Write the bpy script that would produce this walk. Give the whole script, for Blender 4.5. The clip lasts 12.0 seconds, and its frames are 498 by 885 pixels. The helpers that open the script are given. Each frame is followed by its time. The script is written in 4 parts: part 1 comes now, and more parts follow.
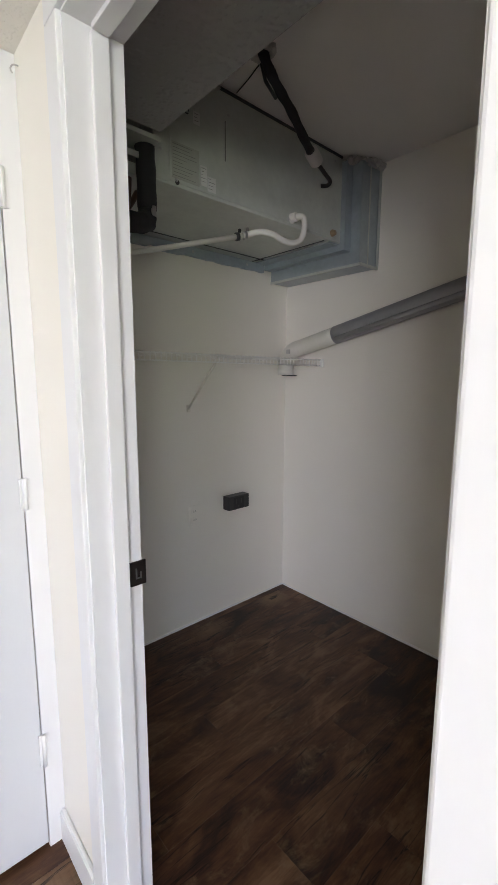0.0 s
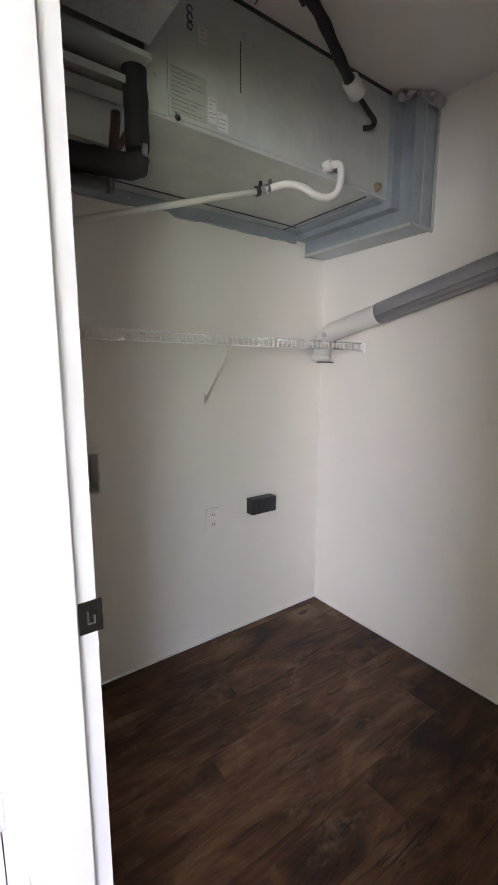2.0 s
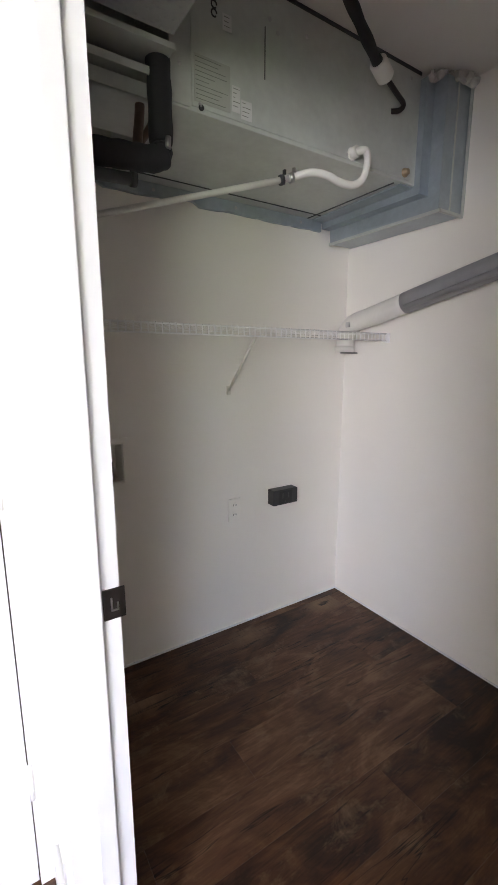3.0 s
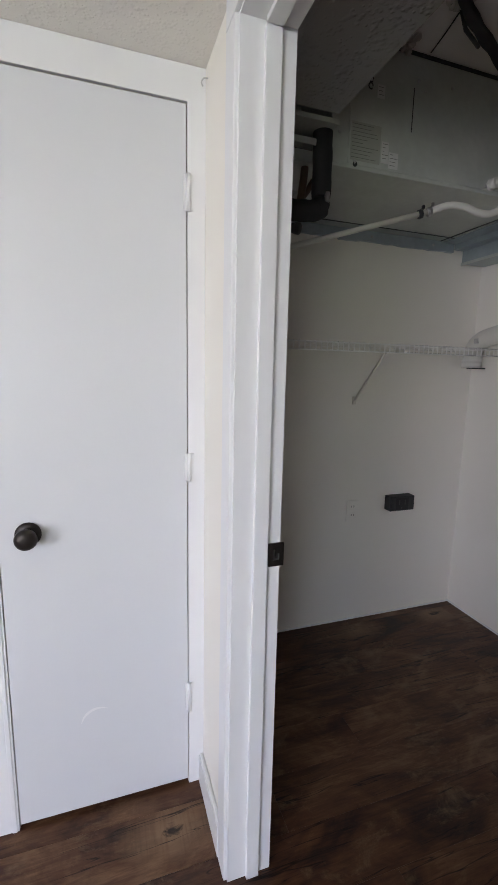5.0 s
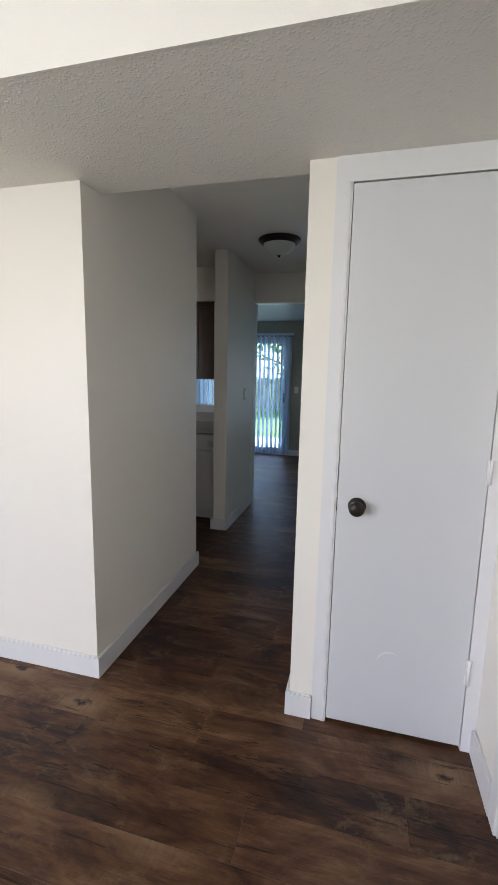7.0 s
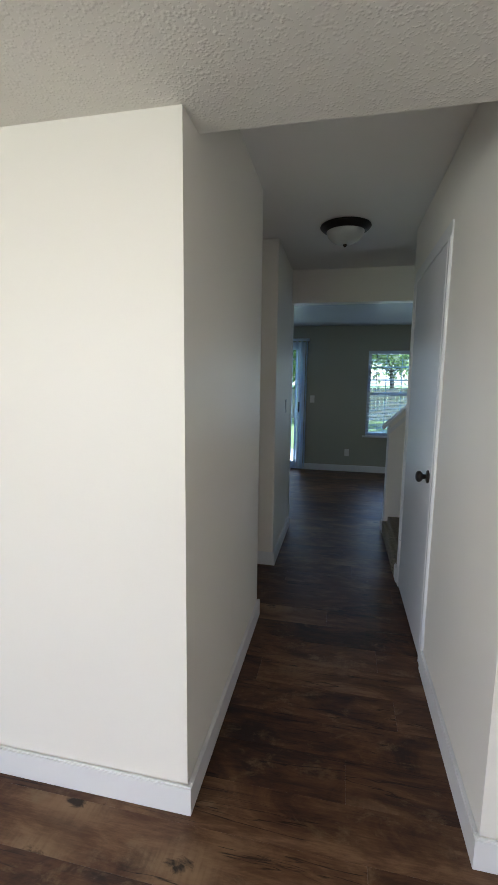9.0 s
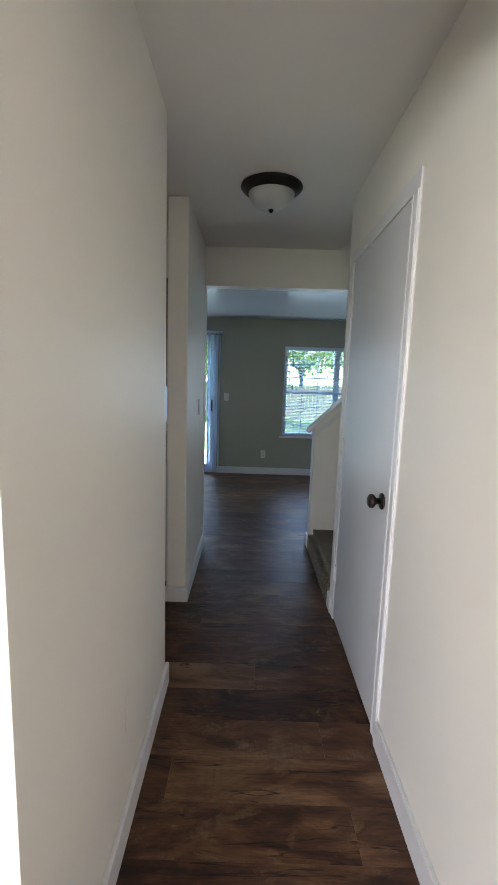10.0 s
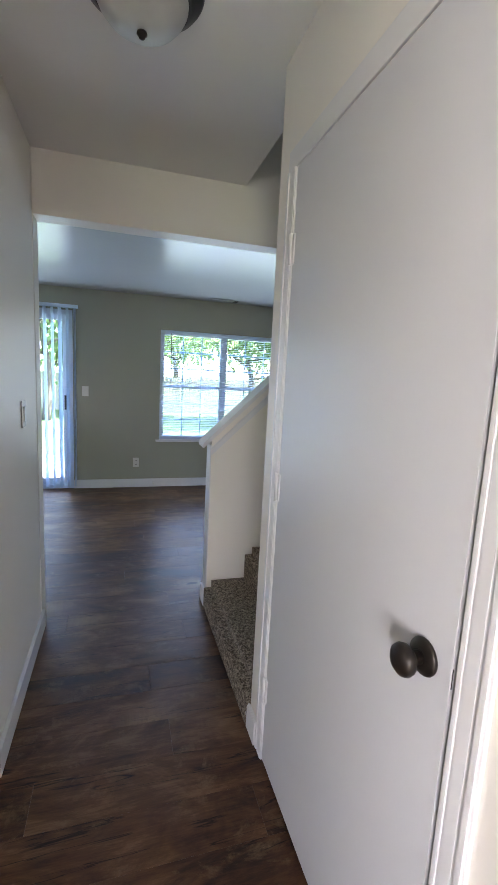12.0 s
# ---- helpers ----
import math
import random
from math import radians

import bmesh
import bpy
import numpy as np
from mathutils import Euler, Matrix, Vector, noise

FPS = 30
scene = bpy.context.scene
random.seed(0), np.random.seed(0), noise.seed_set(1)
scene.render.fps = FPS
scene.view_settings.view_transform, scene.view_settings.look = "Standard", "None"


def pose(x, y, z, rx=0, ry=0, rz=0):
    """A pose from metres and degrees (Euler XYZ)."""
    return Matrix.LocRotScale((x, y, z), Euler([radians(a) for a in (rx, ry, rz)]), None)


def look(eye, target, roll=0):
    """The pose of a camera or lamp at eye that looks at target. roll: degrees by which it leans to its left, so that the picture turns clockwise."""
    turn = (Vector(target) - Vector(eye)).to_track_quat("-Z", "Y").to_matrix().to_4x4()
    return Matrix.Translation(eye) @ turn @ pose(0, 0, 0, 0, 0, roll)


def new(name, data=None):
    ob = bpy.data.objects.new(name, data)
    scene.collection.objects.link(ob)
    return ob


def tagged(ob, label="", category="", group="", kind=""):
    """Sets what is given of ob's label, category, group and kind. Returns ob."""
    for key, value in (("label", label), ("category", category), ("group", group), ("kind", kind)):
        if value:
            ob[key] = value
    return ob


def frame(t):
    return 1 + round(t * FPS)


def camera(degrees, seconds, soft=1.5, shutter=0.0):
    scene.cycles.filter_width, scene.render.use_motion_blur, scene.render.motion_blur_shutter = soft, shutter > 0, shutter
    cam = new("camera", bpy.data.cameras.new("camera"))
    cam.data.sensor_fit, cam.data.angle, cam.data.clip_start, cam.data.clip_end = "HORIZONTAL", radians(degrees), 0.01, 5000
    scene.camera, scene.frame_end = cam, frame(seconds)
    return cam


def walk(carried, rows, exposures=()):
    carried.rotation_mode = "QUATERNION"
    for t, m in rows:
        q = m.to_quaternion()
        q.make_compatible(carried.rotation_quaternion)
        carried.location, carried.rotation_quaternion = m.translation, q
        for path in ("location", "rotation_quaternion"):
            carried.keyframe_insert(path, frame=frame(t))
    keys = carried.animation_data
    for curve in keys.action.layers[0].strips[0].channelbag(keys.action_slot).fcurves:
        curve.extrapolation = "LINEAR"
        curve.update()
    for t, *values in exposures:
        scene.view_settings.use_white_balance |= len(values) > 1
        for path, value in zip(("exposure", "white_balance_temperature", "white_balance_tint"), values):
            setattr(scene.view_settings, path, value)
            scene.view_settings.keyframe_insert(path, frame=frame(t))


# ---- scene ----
cam = camera(60.0, 12.0)
PATH = [
    (0, (0.313, 0.276, 1.371), (1.637, 1.746, 1.077), 0.2),
    (0.5, (0.384, 0.369, 1.372), (1.726, 1.823, 1.079), 0.0),
    (1, (0.448, 0.412, 1.363), (1.812, 1.845, 1.069), -0.7),
    (1.5, (0.526, 0.435, 1.361), (1.753, 1.984, 1.051), 0.7),
    (2, (0.575, 0.436, 1.343), (1.734, 2.032, 1.015), 0.1),
    (2.5, (0.578, 0.432, 1.347), (1.678, 2.062, 0.986), -0.0),
    (4.5, (0.518, 0.373, 1.358), (1.406, 2.13, 1.005), 0.9),
    (5, (0.378, 0.255, 1.354), (1.013, 2.123, 1.024), 1.2),
    (5.5, (0.321, 0.144, 1.37), (0.654, 2.092, 1.057), 0.3),
    (6, (0.338, 0.041, 1.368), (0.308, 2.016, 1.055), 1.1),
    (6.5, (0.3, -0.046, 1.381), (-0.046, 1.899, 1.065), 1.1),
    (7, (0.178, -0.117, 1.382), (-0.323, 1.795, 1.073), 1.2),
    (7.5, (0.041, -0.127, 1.374), (-0.644, 1.727, 1.073), 1.0),
    (9.3, (-0.539, 0.432, 1.395), (-0.814, 2.394, 1.122), 1.0),
    (9.5, (-0.55, 0.545, 1.39), (-0.726, 2.518, 1.116), 1.3),
    (10, (-0.583, 0.865, 1.395), (-0.583, 2.845, 1.111), 1.8),
    (10.5, (-0.644, 1.168, 1.405), (-0.492, 3.141, 1.113), 1.7),
    (11, (-0.617, 1.46, 1.4), (-0.42, 3.427, 1.096), 2.5),
    (11.5, (-0.571, 1.727, 1.4), (-0.323, 3.687, 1.089), 3.1),
    (12, (-0.557, 1.952, 1.402), (0.017, 3.844, 1.102), 2.9),
]
walk(cam, [(t, look(eye, target, roll)) for t, eye, target, roll in PATH],
     exposures=[(0, 3.15, 6500, 23), (0.5, 3.3, 6550, 23), (1, 3.7, 6450, 24), (1.5, 3.85, 6450, 25), (2.5, 3.9, 6450, 26), (4.5, 3.25, 6400, 24),
                (5, 2.76, 6300, 25), (5.5, 2.75, 6400, 26), (6, 2.78, 6450, 26), (6.5, 2.82, 6450, 26), (7, 2.52, 6450, 24), (7.7, 2.46, 6400, 23),
                (9.3, 2.53, 6500, 20), (10, 3.28, 6700, 24), (11, 3.8, 6750, 27), (11.5, 3.74, 6800, 29), (12, 4.07, 6950, 30)])

# ---- world, sun, window light ----
world = bpy.data.worlds.new("sky")
scene.world = world
world.use_nodes = True
wn = world.node_tree
sky = wn.nodes.new("ShaderNodeTexSky")
sky.sky_type = "NISHITA"
sky.sun_disc = False
sky.sun_elevation = radians(52)
sky.sun_rotation = radians(95)
wn.nodes["Background"].inputs["Strength"].default_value = 0.15
wn.links.new(sky.outputs[0], wn.nodes["Background"].inputs["Color"])

sun = new("sun", bpy.data.lights.new("sun", "SUN"))
sun.data.energy = 5.0
sun.data.angle = radians(0.5)
sun.data.color = (1.0, 0.95, 0.87)
sun.matrix_world = look((8, -0.7, 10.2), (0, 0, 0))

# front room's assumed south patio door: unseen daylight, lamp aimed up as ceiling fill
southlight = new("south_window_fill", bpy.data.lights.new("south_window_fill", "AREA"))
southlight.data.shape = "RECTANGLE"
southlight.data.size, southlight.data.size_y = 2.0, 1.4
southlight.data.energy = 6
southlight.data.color = (0.93, 0.97, 1.0)
southlight.matrix_world = look((-2.1, -3.0, 1.35), (-2.1, 0, 3.6))

# daylight of the window in the west wall of the front room
westlight = new("west_window_light", bpy.data.lights.new("west_window_light", "AREA"))
westlight.data.shape = "RECTANGLE"
westlight.data.size, westlight.data.size_y = 1.5, 1.1
westlight.data.energy = 13.5
westlight.data.color = (0.90, 0.95, 1.0)
westlight.matrix_world = look((-3.27, -2.18, 1.52), (0, -2.18, 2.2))

# daylight of the living room's patio door and window
for name, x, z, wide, high, power in (("patio_door_light", -1.915, 0.98, 1.6, 1.9, 1.0), ("living_window_light", 0.712, 1.245, 1.55, 1.2, 1.0)):
    northlight = new(name, bpy.data.lights.new(name, "AREA"))
    northlight.data.shape = "RECTANGLE"
    northlight.data.size, northlight.data.size_y = wide, high
    northlight.data.energy = power
    northlight.data.color = (0.62, 0.84, 1.0)
    northlight.matrix_world = look((x, 7.165, z), (x, 4.0, z))


# ---- materials ----
def base_mat(name):
    m = bpy.data.materials.new(name)
    m.use_nodes = True
    return m, m.node_tree.nodes, m.node_tree.links, m.node_tree.nodes["Principled BSDF"]


def surface(name, color, rough=0.5, metal=0.0, vary=0.08, vscale=3.0, grain=60.0, bump=0.05, depth=0.002,
            stretch=(1, 1, 1), rvary=0.08, spec=0.5, tint=None):
    """A worn plain surface: broad blotches and fine grain in colour, gloss and relief."""
    m, n, l, b = base_mat(name)
    tc = n.new("ShaderNodeTexCoord")
    mp = n.new("ShaderNodeMapping")
    mp.inputs["Scale"].default_value = stretch
    l.new(tc.outputs["Object"], mp.inputs["Vector"])
    big = n.new("ShaderNodeTexNoise")
    big.inputs["Scale"].default_value, big.inputs["Detail"].default_value = vscale, 4
    fine = n.new("ShaderNodeTexNoise")
    fine.inputs["Scale"].default_value, fine.inputs["Detail"].default_value = grain, 3
    l.new(mp.outputs[0], big.inputs["Vector"])
    l.new(mp.outputs[0], fine.inputs["Vector"])
    ramp = n.new("ShaderNodeMix")
    ramp.data_type = "RGBA"
    dark = tint if tint else [c * (1 - 2 * vary) for c in color]
    ramp.inputs[6].default_value = (*dark, 1)
    ramp.inputs[7].default_value = (*[min(1, c * (1 + vary)) for c in color], 1)
    ad = n.new("ShaderNodeMath")
    ad.operation = "MULTIPLY_ADD"
    ad.inputs[1].default_value, ad.inputs[2].default_value = 0.35, 0.0
    l.new(fine.outputs[0], ad.inputs[0])
    ad2 = n.new("ShaderNodeMath")
    ad2.operation = "MULTIPLY_ADD"
    ad2.inputs[1].default_value = 0.65
    l.new(big.outputs[0], ad2.inputs[0])
    l.new(ad.outputs[0], ad2.inputs[2])
    l.new(ad2.outputs[0], ramp.inputs[0])
    l.new(ramp.outputs[2], b.inputs["Base Color"])
    rr = n.new("ShaderNodeMath")
    rr.operation = "MULTIPLY_ADD"
    rr.inputs[1].default_value, rr.inputs[2].default_value = rvary, rough - rvary / 2
    l.new(big.outputs[0], rr.inputs[0])
    l.new(rr.outputs[0], b.inputs["Roughness"])
    b.inputs["Metallic"].default_value = metal
    b.inputs["Specular IOR Level"].default_value = spec
    bp = n.new("ShaderNodeBump")
    bp.inputs["Strength"].default_value, bp.inputs["Distance"].default_value = bump, depth
    l.new(fine.outputs[0], bp.inputs["Height"])
    l.new(bp.outputs[0], b.inputs["Normal"])
    return m


def knockdown(name, color, strength=0.8, scale=70.0):
    """Sprayed ceiling texture: small raised droplets of uneven size on a flat coat."""
    m = surface(name, color, 0.75, vary=0.04)
    n, l, b = m.node_tree.nodes, m.node_tree.links, m.node_tree.nodes["Principled BSDF"]
    tc = n.new("ShaderNodeTexCoord")
    vo = n.new("ShaderNodeTexVoronoi")
    vo.feature = "SMOOTH_F1"
    vo.inputs["Scale"].default_value = scale
    no = n.new("ShaderNodeTexNoise")
    no.inputs["Scale"].default_value, no.inputs["Detail"].default_value = scale * 0.35, 3
    l.new(tc.outputs["Object"], vo.inputs["Vector"])
    l.new(tc.outputs["Object"], no.inputs["Vector"])
    size = n.new("ShaderNodeMath")
    size.operation = "MULTIPLY_ADD"
    size.inputs[1].default_value, size.inputs[2].default_value = 1.3, -0.22
    l.new(no.outputs[0], size.inputs[0])
    drop = n.new("ShaderNodeMath")
    drop.operation = "SUBTRACT"
    drop.use_clamp = True
    l.new(size.outputs[0], drop.inputs[0])
    l.new(vo.outputs["Distance"], drop.inputs[1])
    bp = n.new("ShaderNodeBump")
    bp.inputs["Strength"].default_value, bp.inputs["Distance"].default_value = strength, 0.012
    l.new(drop.outputs[0], bp.inputs["Height"])
    l.new(bp.outputs[0], b.inputs["Normal"])
    return m


def plank_wood(name):
    """Rustic dark vinyl plank: mottled brown grain, pale worn patches, long dark cracks, a few knots, each board its own tone."""
    m, n, l, b = base_mat(name)
    tc, oi = n.new("ShaderNodeTexCoord"), n.new("ShaderNodeObjectInfo")
    sc = n.new("ShaderNodeVectorMath")
    sc.operation = "SCALE"
    sc.inputs[0].default_value = (31.0, 17.0, 9.0)
    l.new(oi.outputs["Random"], sc.inputs["Scale"])
    add = n.new("ShaderNodeVectorMath")
    l.new(tc.outputs["Object"], add.inputs[0])
    l.new(sc.outputs[0], add.inputs[1])

    def noise_at(scale, stretch, detail, distort=0.0, rough=0.55):
        mp = n.new("ShaderNodeMapping")
        mp.inputs["Scale"].default_value = stretch
        l.new(add.outputs[0], mp.inputs["Vector"])
        t = n.new("ShaderNodeTexNoise")
        t.inputs["Scale"].default_value, t.inputs["Detail"].default_value = scale, detail
        t.inputs["Distortion"].default_value, t.inputs["Roughness"].default_value = distort, rough
        l.new(mp.outputs[0], t.inputs["Vector"])
        return t.outputs[0]

    def calc(op, x, y=0.0, z=0.0):
        q = n.new("ShaderNodeMath")
        q.operation = op
        for k, v in enumerate((x, y, z)):
            if isinstance(v, (int, float)):
                q.inputs[k].default_value = v
            else:
                l.new(v, q.inputs[k])
        return q.outputs[0]

    def span(x, a0, a1, b0, b1):
        q = n.new("ShaderNodeMapRange")
        for k, v in enumerate((a0, a1, b0, b1)):
            q.inputs[k + 1].default_value = v
        l.new(x, q.inputs[0])
        return q.outputs[0]

    def blend(kind, amount, c1, c2):
        q = n.new("ShaderNodeMix")
        q.data_type, q.blend_type = "RGBA", kind
        for k, v in ((0, amount), (6, c1), (7, c2)):
            if isinstance(v, (int, float, tuple)):
                q.inputs[k].default_value = v
            else:
                l.new(v, q.inputs[k])
        return q.outputs[2]

    patch = noise_at(2.9, (1, 2.2, 1), 7, 0.9, 0.66)
    streak = noise_at(4.2, (0.6, 4.6, 1), 8, 0.8, 0.70)
    pore = noise_at(55.0, (0.25, 3.2, 1), 4, 0.3, 0.7)
    sawn = noise_at(60.0, (1.6, 0.10, 1), 2)
    tone = calc("MULTIPLY_ADD", patch, 0.61, calc("MULTIPLY", streak, 0.36))
    tone = calc("MULTIPLY_ADD", pore, 0.16, tone)
    tone = calc("MULTIPLY_ADD", oi.outputs["Random"], 0.11, tone)
    col = n.new("ShaderNodeValToRGB")
    e = col.color_ramp.elements
    e[0].position, e[0].color = 0.49, (0.0209, 0.0101, 0.0068, 1)
    e[1].position, e[1].color = 0.76, (0.1878, 0.1048, 0.0542, 1)
    for at, c in ((0.57, (0.0559, 0.0232, 0.0119, 1)), (0.655, (0.1014, 0.0463, 0.0225, 1))):
        e.new(at).color = c
    l.new(tone, col.inputs[0])
    # pale worn blotches crossed by saw marks
    worn = span(noise_at(5.5, (1, 1.7, 1), 9, 0.4, 0.74), 0.545, 0.68, 0.0, 1.0)
    worn = calc("MULTIPLY", worn, span(sawn, 0.35, 0.60, 0.45, 0.75))
    base = blend("MIX", worn, col.outputs[0], (0.1966, 0.1310, 0.0743, 1))
    # long thin cracks along the board, only in places
    line = calc("ABSOLUTE", calc("SUBTRACT", noise_at(1.7, (0.75, 13, 1), 4, 0.6, 0.5), 0.52))
    gate = span(noise_at(2.3, (0.8, 3.5, 1), 2), 0.45, 0.53, 0.05, 0.0)
    crack = span(calc("ADD", line, gate), 0.0, 0.016, 0.08, 1.0)
    # knots: a dark heart in a ragged pale halo, in about one cell of three
    vm = n.new("ShaderNodeMapping")
    vm.inputs["Scale"].default_value = (1.7, 3.0, 1)
    l.new(add.outputs[0], vm.inputs["Vector"])
    vo = n.new("ShaderNodeTexVoronoi")
    vo.inputs["Scale"].default_value = 1.0
    l.new(vm.outputs[0], vo.inputs["Vector"])
    sep = n.new("ShaderNodeSeparateColor")
    l.new(vo.outputs["Color"], sep.inputs[0])
    here = span(sep.outputs[0], 0.60, 0.61, 0.0, 1.0)
    dist = calc("MULTIPLY_ADD", noise_at(16.0, (1, 2, 1), 5, 0.8, 0.7), 0.20, calc("SUBTRACT", vo.outputs["Distance"], 0.10))
    halo = calc("MULTIPLY", calc("MULTIPLY", span(dist, 0.07, 0.30, 0.9, 0.0), here), span(sawn, 0.35, 0.55, 0.75, 1.0))
    base = blend("MIX", halo, base, (0.2359, 0.1441, 0.0786, 1))
    heart = calc("MAXIMUM", span(dist, 0.035, 0.075, 0.10, 1.0), calc("SUBTRACT", 1.0, here))
    dark = calc("MULTIPLY", crack, heart)
    base = blend("MULTIPLY", 1.0, base, dark)
    l.new(base, b.inputs["Base Color"])
    l.new(span(streak, 0.3, 0.7, 0.36, 0.50), b.inputs["Roughness"])
    b.inputs["Specular IOR Level"].default_value = 0.30
    bp = n.new("ShaderNodeBump")
    bp.inputs["Strength"].default_value, bp.inputs["Distance"].default_value = 0.22, 0.002
    l.new(calc("MULTIPLY_ADD", dark, 0.5, streak), bp.inputs["Height"])
    l.new(bp.outputs[0], b.inputs["Normal"])
    return m


def loop_carpet(name):
    """Coarse cut-pile carpet, tan and dark brown tufts."""
    m, n, l, b = base_mat(name)
    tc = n.new("ShaderNodeTexCoord")
    tuft = n.new("ShaderNodeTexNoise")
    tuft.inputs["Scale"].default_value, tuft.inputs["Detail"].default_value = 150, 2
    clump = n.new("ShaderNodeTexNoise")
    clump.inputs["Scale"].default_value, clump.inputs["Detail"].default_value = 60, 3
    l.new(tc.outputs["Object"], tuft.inputs["Vector"])
    l.new(tc.outputs["Object"], clump.inputs["Vector"])
    ad = n.new("ShaderNodeMath")
    ad.operation = "MULTIPLY_ADD"
    ad.inputs[1].default_value = 0.45
    half = n.new("ShaderNodeMath")
    half.operation = "MULTIPLY"
    half.inputs[1].default_value = 0.55
    l.new(tuft.outputs[0], half.inputs[0])
    l.new(clump.outputs[0], ad.inputs[0])
    l.new(half.outputs[0], ad.inputs[2])
    col = n.new("ShaderNodeValToRGB")
    e = col.color_ramp.elements
    e[0].position, e[0].color = 0.40, (0.075, 0.058, 0.042, 1)
    e[1].position, e[1].color = 0.60, (0.46, 0.395, 0.31, 1)
    mid = e.new(0.50)
    mid.color = (0.23, 0.19, 0.145, 1)
    l.new(ad.outputs[0], col.inputs[0])
    l.new(col.outputs[0], b.inputs["Base Color"])
    b.inputs["Roughness"].default_value = 0.95
    b.inputs["Specular IOR Level"].default_value = 0.1
    bp = n.new("ShaderNodeBump")
    bp.inputs["Strength"].default_value, bp.inputs["Distance"].default_value = 1.0, 0.012
    l.new(ad.outputs[0], bp.inputs["Height"])
    l.new(bp.outputs[0], b.inputs["Normal"])
    return m


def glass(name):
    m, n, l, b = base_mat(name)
    # blue cast of the overexposed daylight outside, put into the glass colour
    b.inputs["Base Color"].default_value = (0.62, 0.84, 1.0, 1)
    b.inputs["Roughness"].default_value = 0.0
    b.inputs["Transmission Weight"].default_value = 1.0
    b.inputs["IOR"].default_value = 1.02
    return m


def leafy(name, a, c):
    m, n, l, b = base_mat(name)
    ge = n.new("ShaderNodeNewGeometry")
    mx = n.new("ShaderNodeMix")
    mx.data_type = "RGBA"
    mx.inputs[6].default_value, mx.inputs[7].default_value = (*a, 1), (*c, 1)
    l.new(ge.outputs["Random Per Island"], mx.inputs[0])
    l.new(mx.outputs[2], b.inputs["Base Color"])
    b.inputs["Roughness"].default_value = 0.55
    b.inputs["Subsurface Weight"].default_value = 0.0
    return m


def let_light_through(m, color, share):
    """Thin vinyl or leaf: part of the light passes through."""
    n, l = m.node_tree.nodes, m.node_tree.links
    tr, mx, out = n.new("ShaderNodeBsdfTranslucent"), n.new("ShaderNodeMixShader"), n["Material Output"]
    tr.inputs["Color"].default_value = (*color, 1)
    mx.inputs[0].default_value = share
    l.new(n["Principled BSDF"].outputs[0], mx.inputs[1])
    l.new(tr.outputs[0], mx.inputs[2])
    l.new(mx.outputs[0], out.inputs["Surface"])
    return m


CREAM = surface("cream_wall_paint", (0.86, 0.825, 0.755), 0.44, vary=0.02, vscale=1.5, grain=220, bump=0.08, depth=0.0012, rvary=0.06, spec=0.4)
SAGE = surface("sage_wall_paint", (0.36, 0.36, 0.29), 0.45, vary=0.02, vscale=1.5, grain=220, bump=0.10, depth=0.0015)
CEIL = surface("ceiling_paint", (0.88, 0.855, 0.81), 0.7, vary=0.02, vscale=2, grain=160, bump=0.25, depth=0.002)
# white satin paint; the dim blue-green light on it is in the colour
CEIL_GLOSS = surface("satin_ceiling_blue_cast", (0.57, 0.62, 0.63), 0.24, vary=0.02, vscale=2, grain=30, bump=0.03, depth=0.002)
POPCORN = knockdown("knockdown_ceiling", (0.84, 0.81, 0.75), 0.24, 120.0)
# darker and more neutral than the hall soffit, with larger droplets
SOFFIT_GREY = knockdown("grey_knockdown", (0.36, 0.36, 0.35), 0.5, 75.0)
TRIM = surface("white_trim_paint", (0.78, 0.78, 0.78), 0.33, vary=0.02, vscale=4, grain=90, bump=0.06, depth=0.001, stretch=(1, 1, 0.2))
DOORP = surface("white_door_paint", (0.67, 0.68, 0.695), 0.36, vary=0.02, vscale=2, grain=120, bump=0.05, depth=0.001)
WOOD = plank_wood("dark_vinyl_plank")
GALV = surface("galvanized_steel", (0.60, 0.63, 0.58), 0.36, metal=0.25, vary=0.16, vscale=7, grain=40, bump=0.03, depth=0.001, rvary=0.15)
GALV_BLUE = surface("galvanized_duct", (0.42, 0.48, 0.51), 0.34, metal=0.4, vary=0.2, vscale=9, grain=45, bump=0.03, depth=0.001, rvary=0.18)
DUCTGREY = surface("grey_vent_pipe", (0.36, 0.36, 0.37), 0.40, metal=0.25, vary=0.12, vscale=5, grain=50, bump=0.03)
PVC = surface("white_pvc", (0.74, 0.72, 0.66), 0.35, vary=0.05, vscale=8, grain=60, bump=0.02)
PLATEGREY = surface("grey_metal_plate", (0.42, 0.42, 0.41), 0.35, metal=0.4, vary=0.06)
BLACKFOAM = surface("black_foam", (0.022, 0.022, 0.024), 0.7, vary=0.3, vscale=14, grain=120, bump=0.3, depth=0.002)
BLACKPL = surface("black_plastic", (0.03, 0.03, 0.032), 0.4, vary=0.2, vscale=14, grain=150, bump=0.05)
BRONZE = surface("oil_rubbed_bronze", (0.035, 0.028, 0.024), 0.38, metal=0.6, vary=0.25, vscale=20, grain=160, bump=0.05)
COPPER = surface("copper", (0.19, 0.13, 0.10), 0.4, metal=0.9, vary=0.2, vscale=20)
BRASS = surface("dull_brass", (0.46, 0.34, 0.21), 0.35, metal=0.7, vary=0.15, vscale=20)
STEEL = surface("brushed_steel", (0.55, 0.55, 0.54), 0.3, metal=1.0, vary=0.1, vscale=20)
PAPER = surface("sticker_paper", (0.72, 0.72, 0.69), 0.6, vary=0.06, vscale=20)
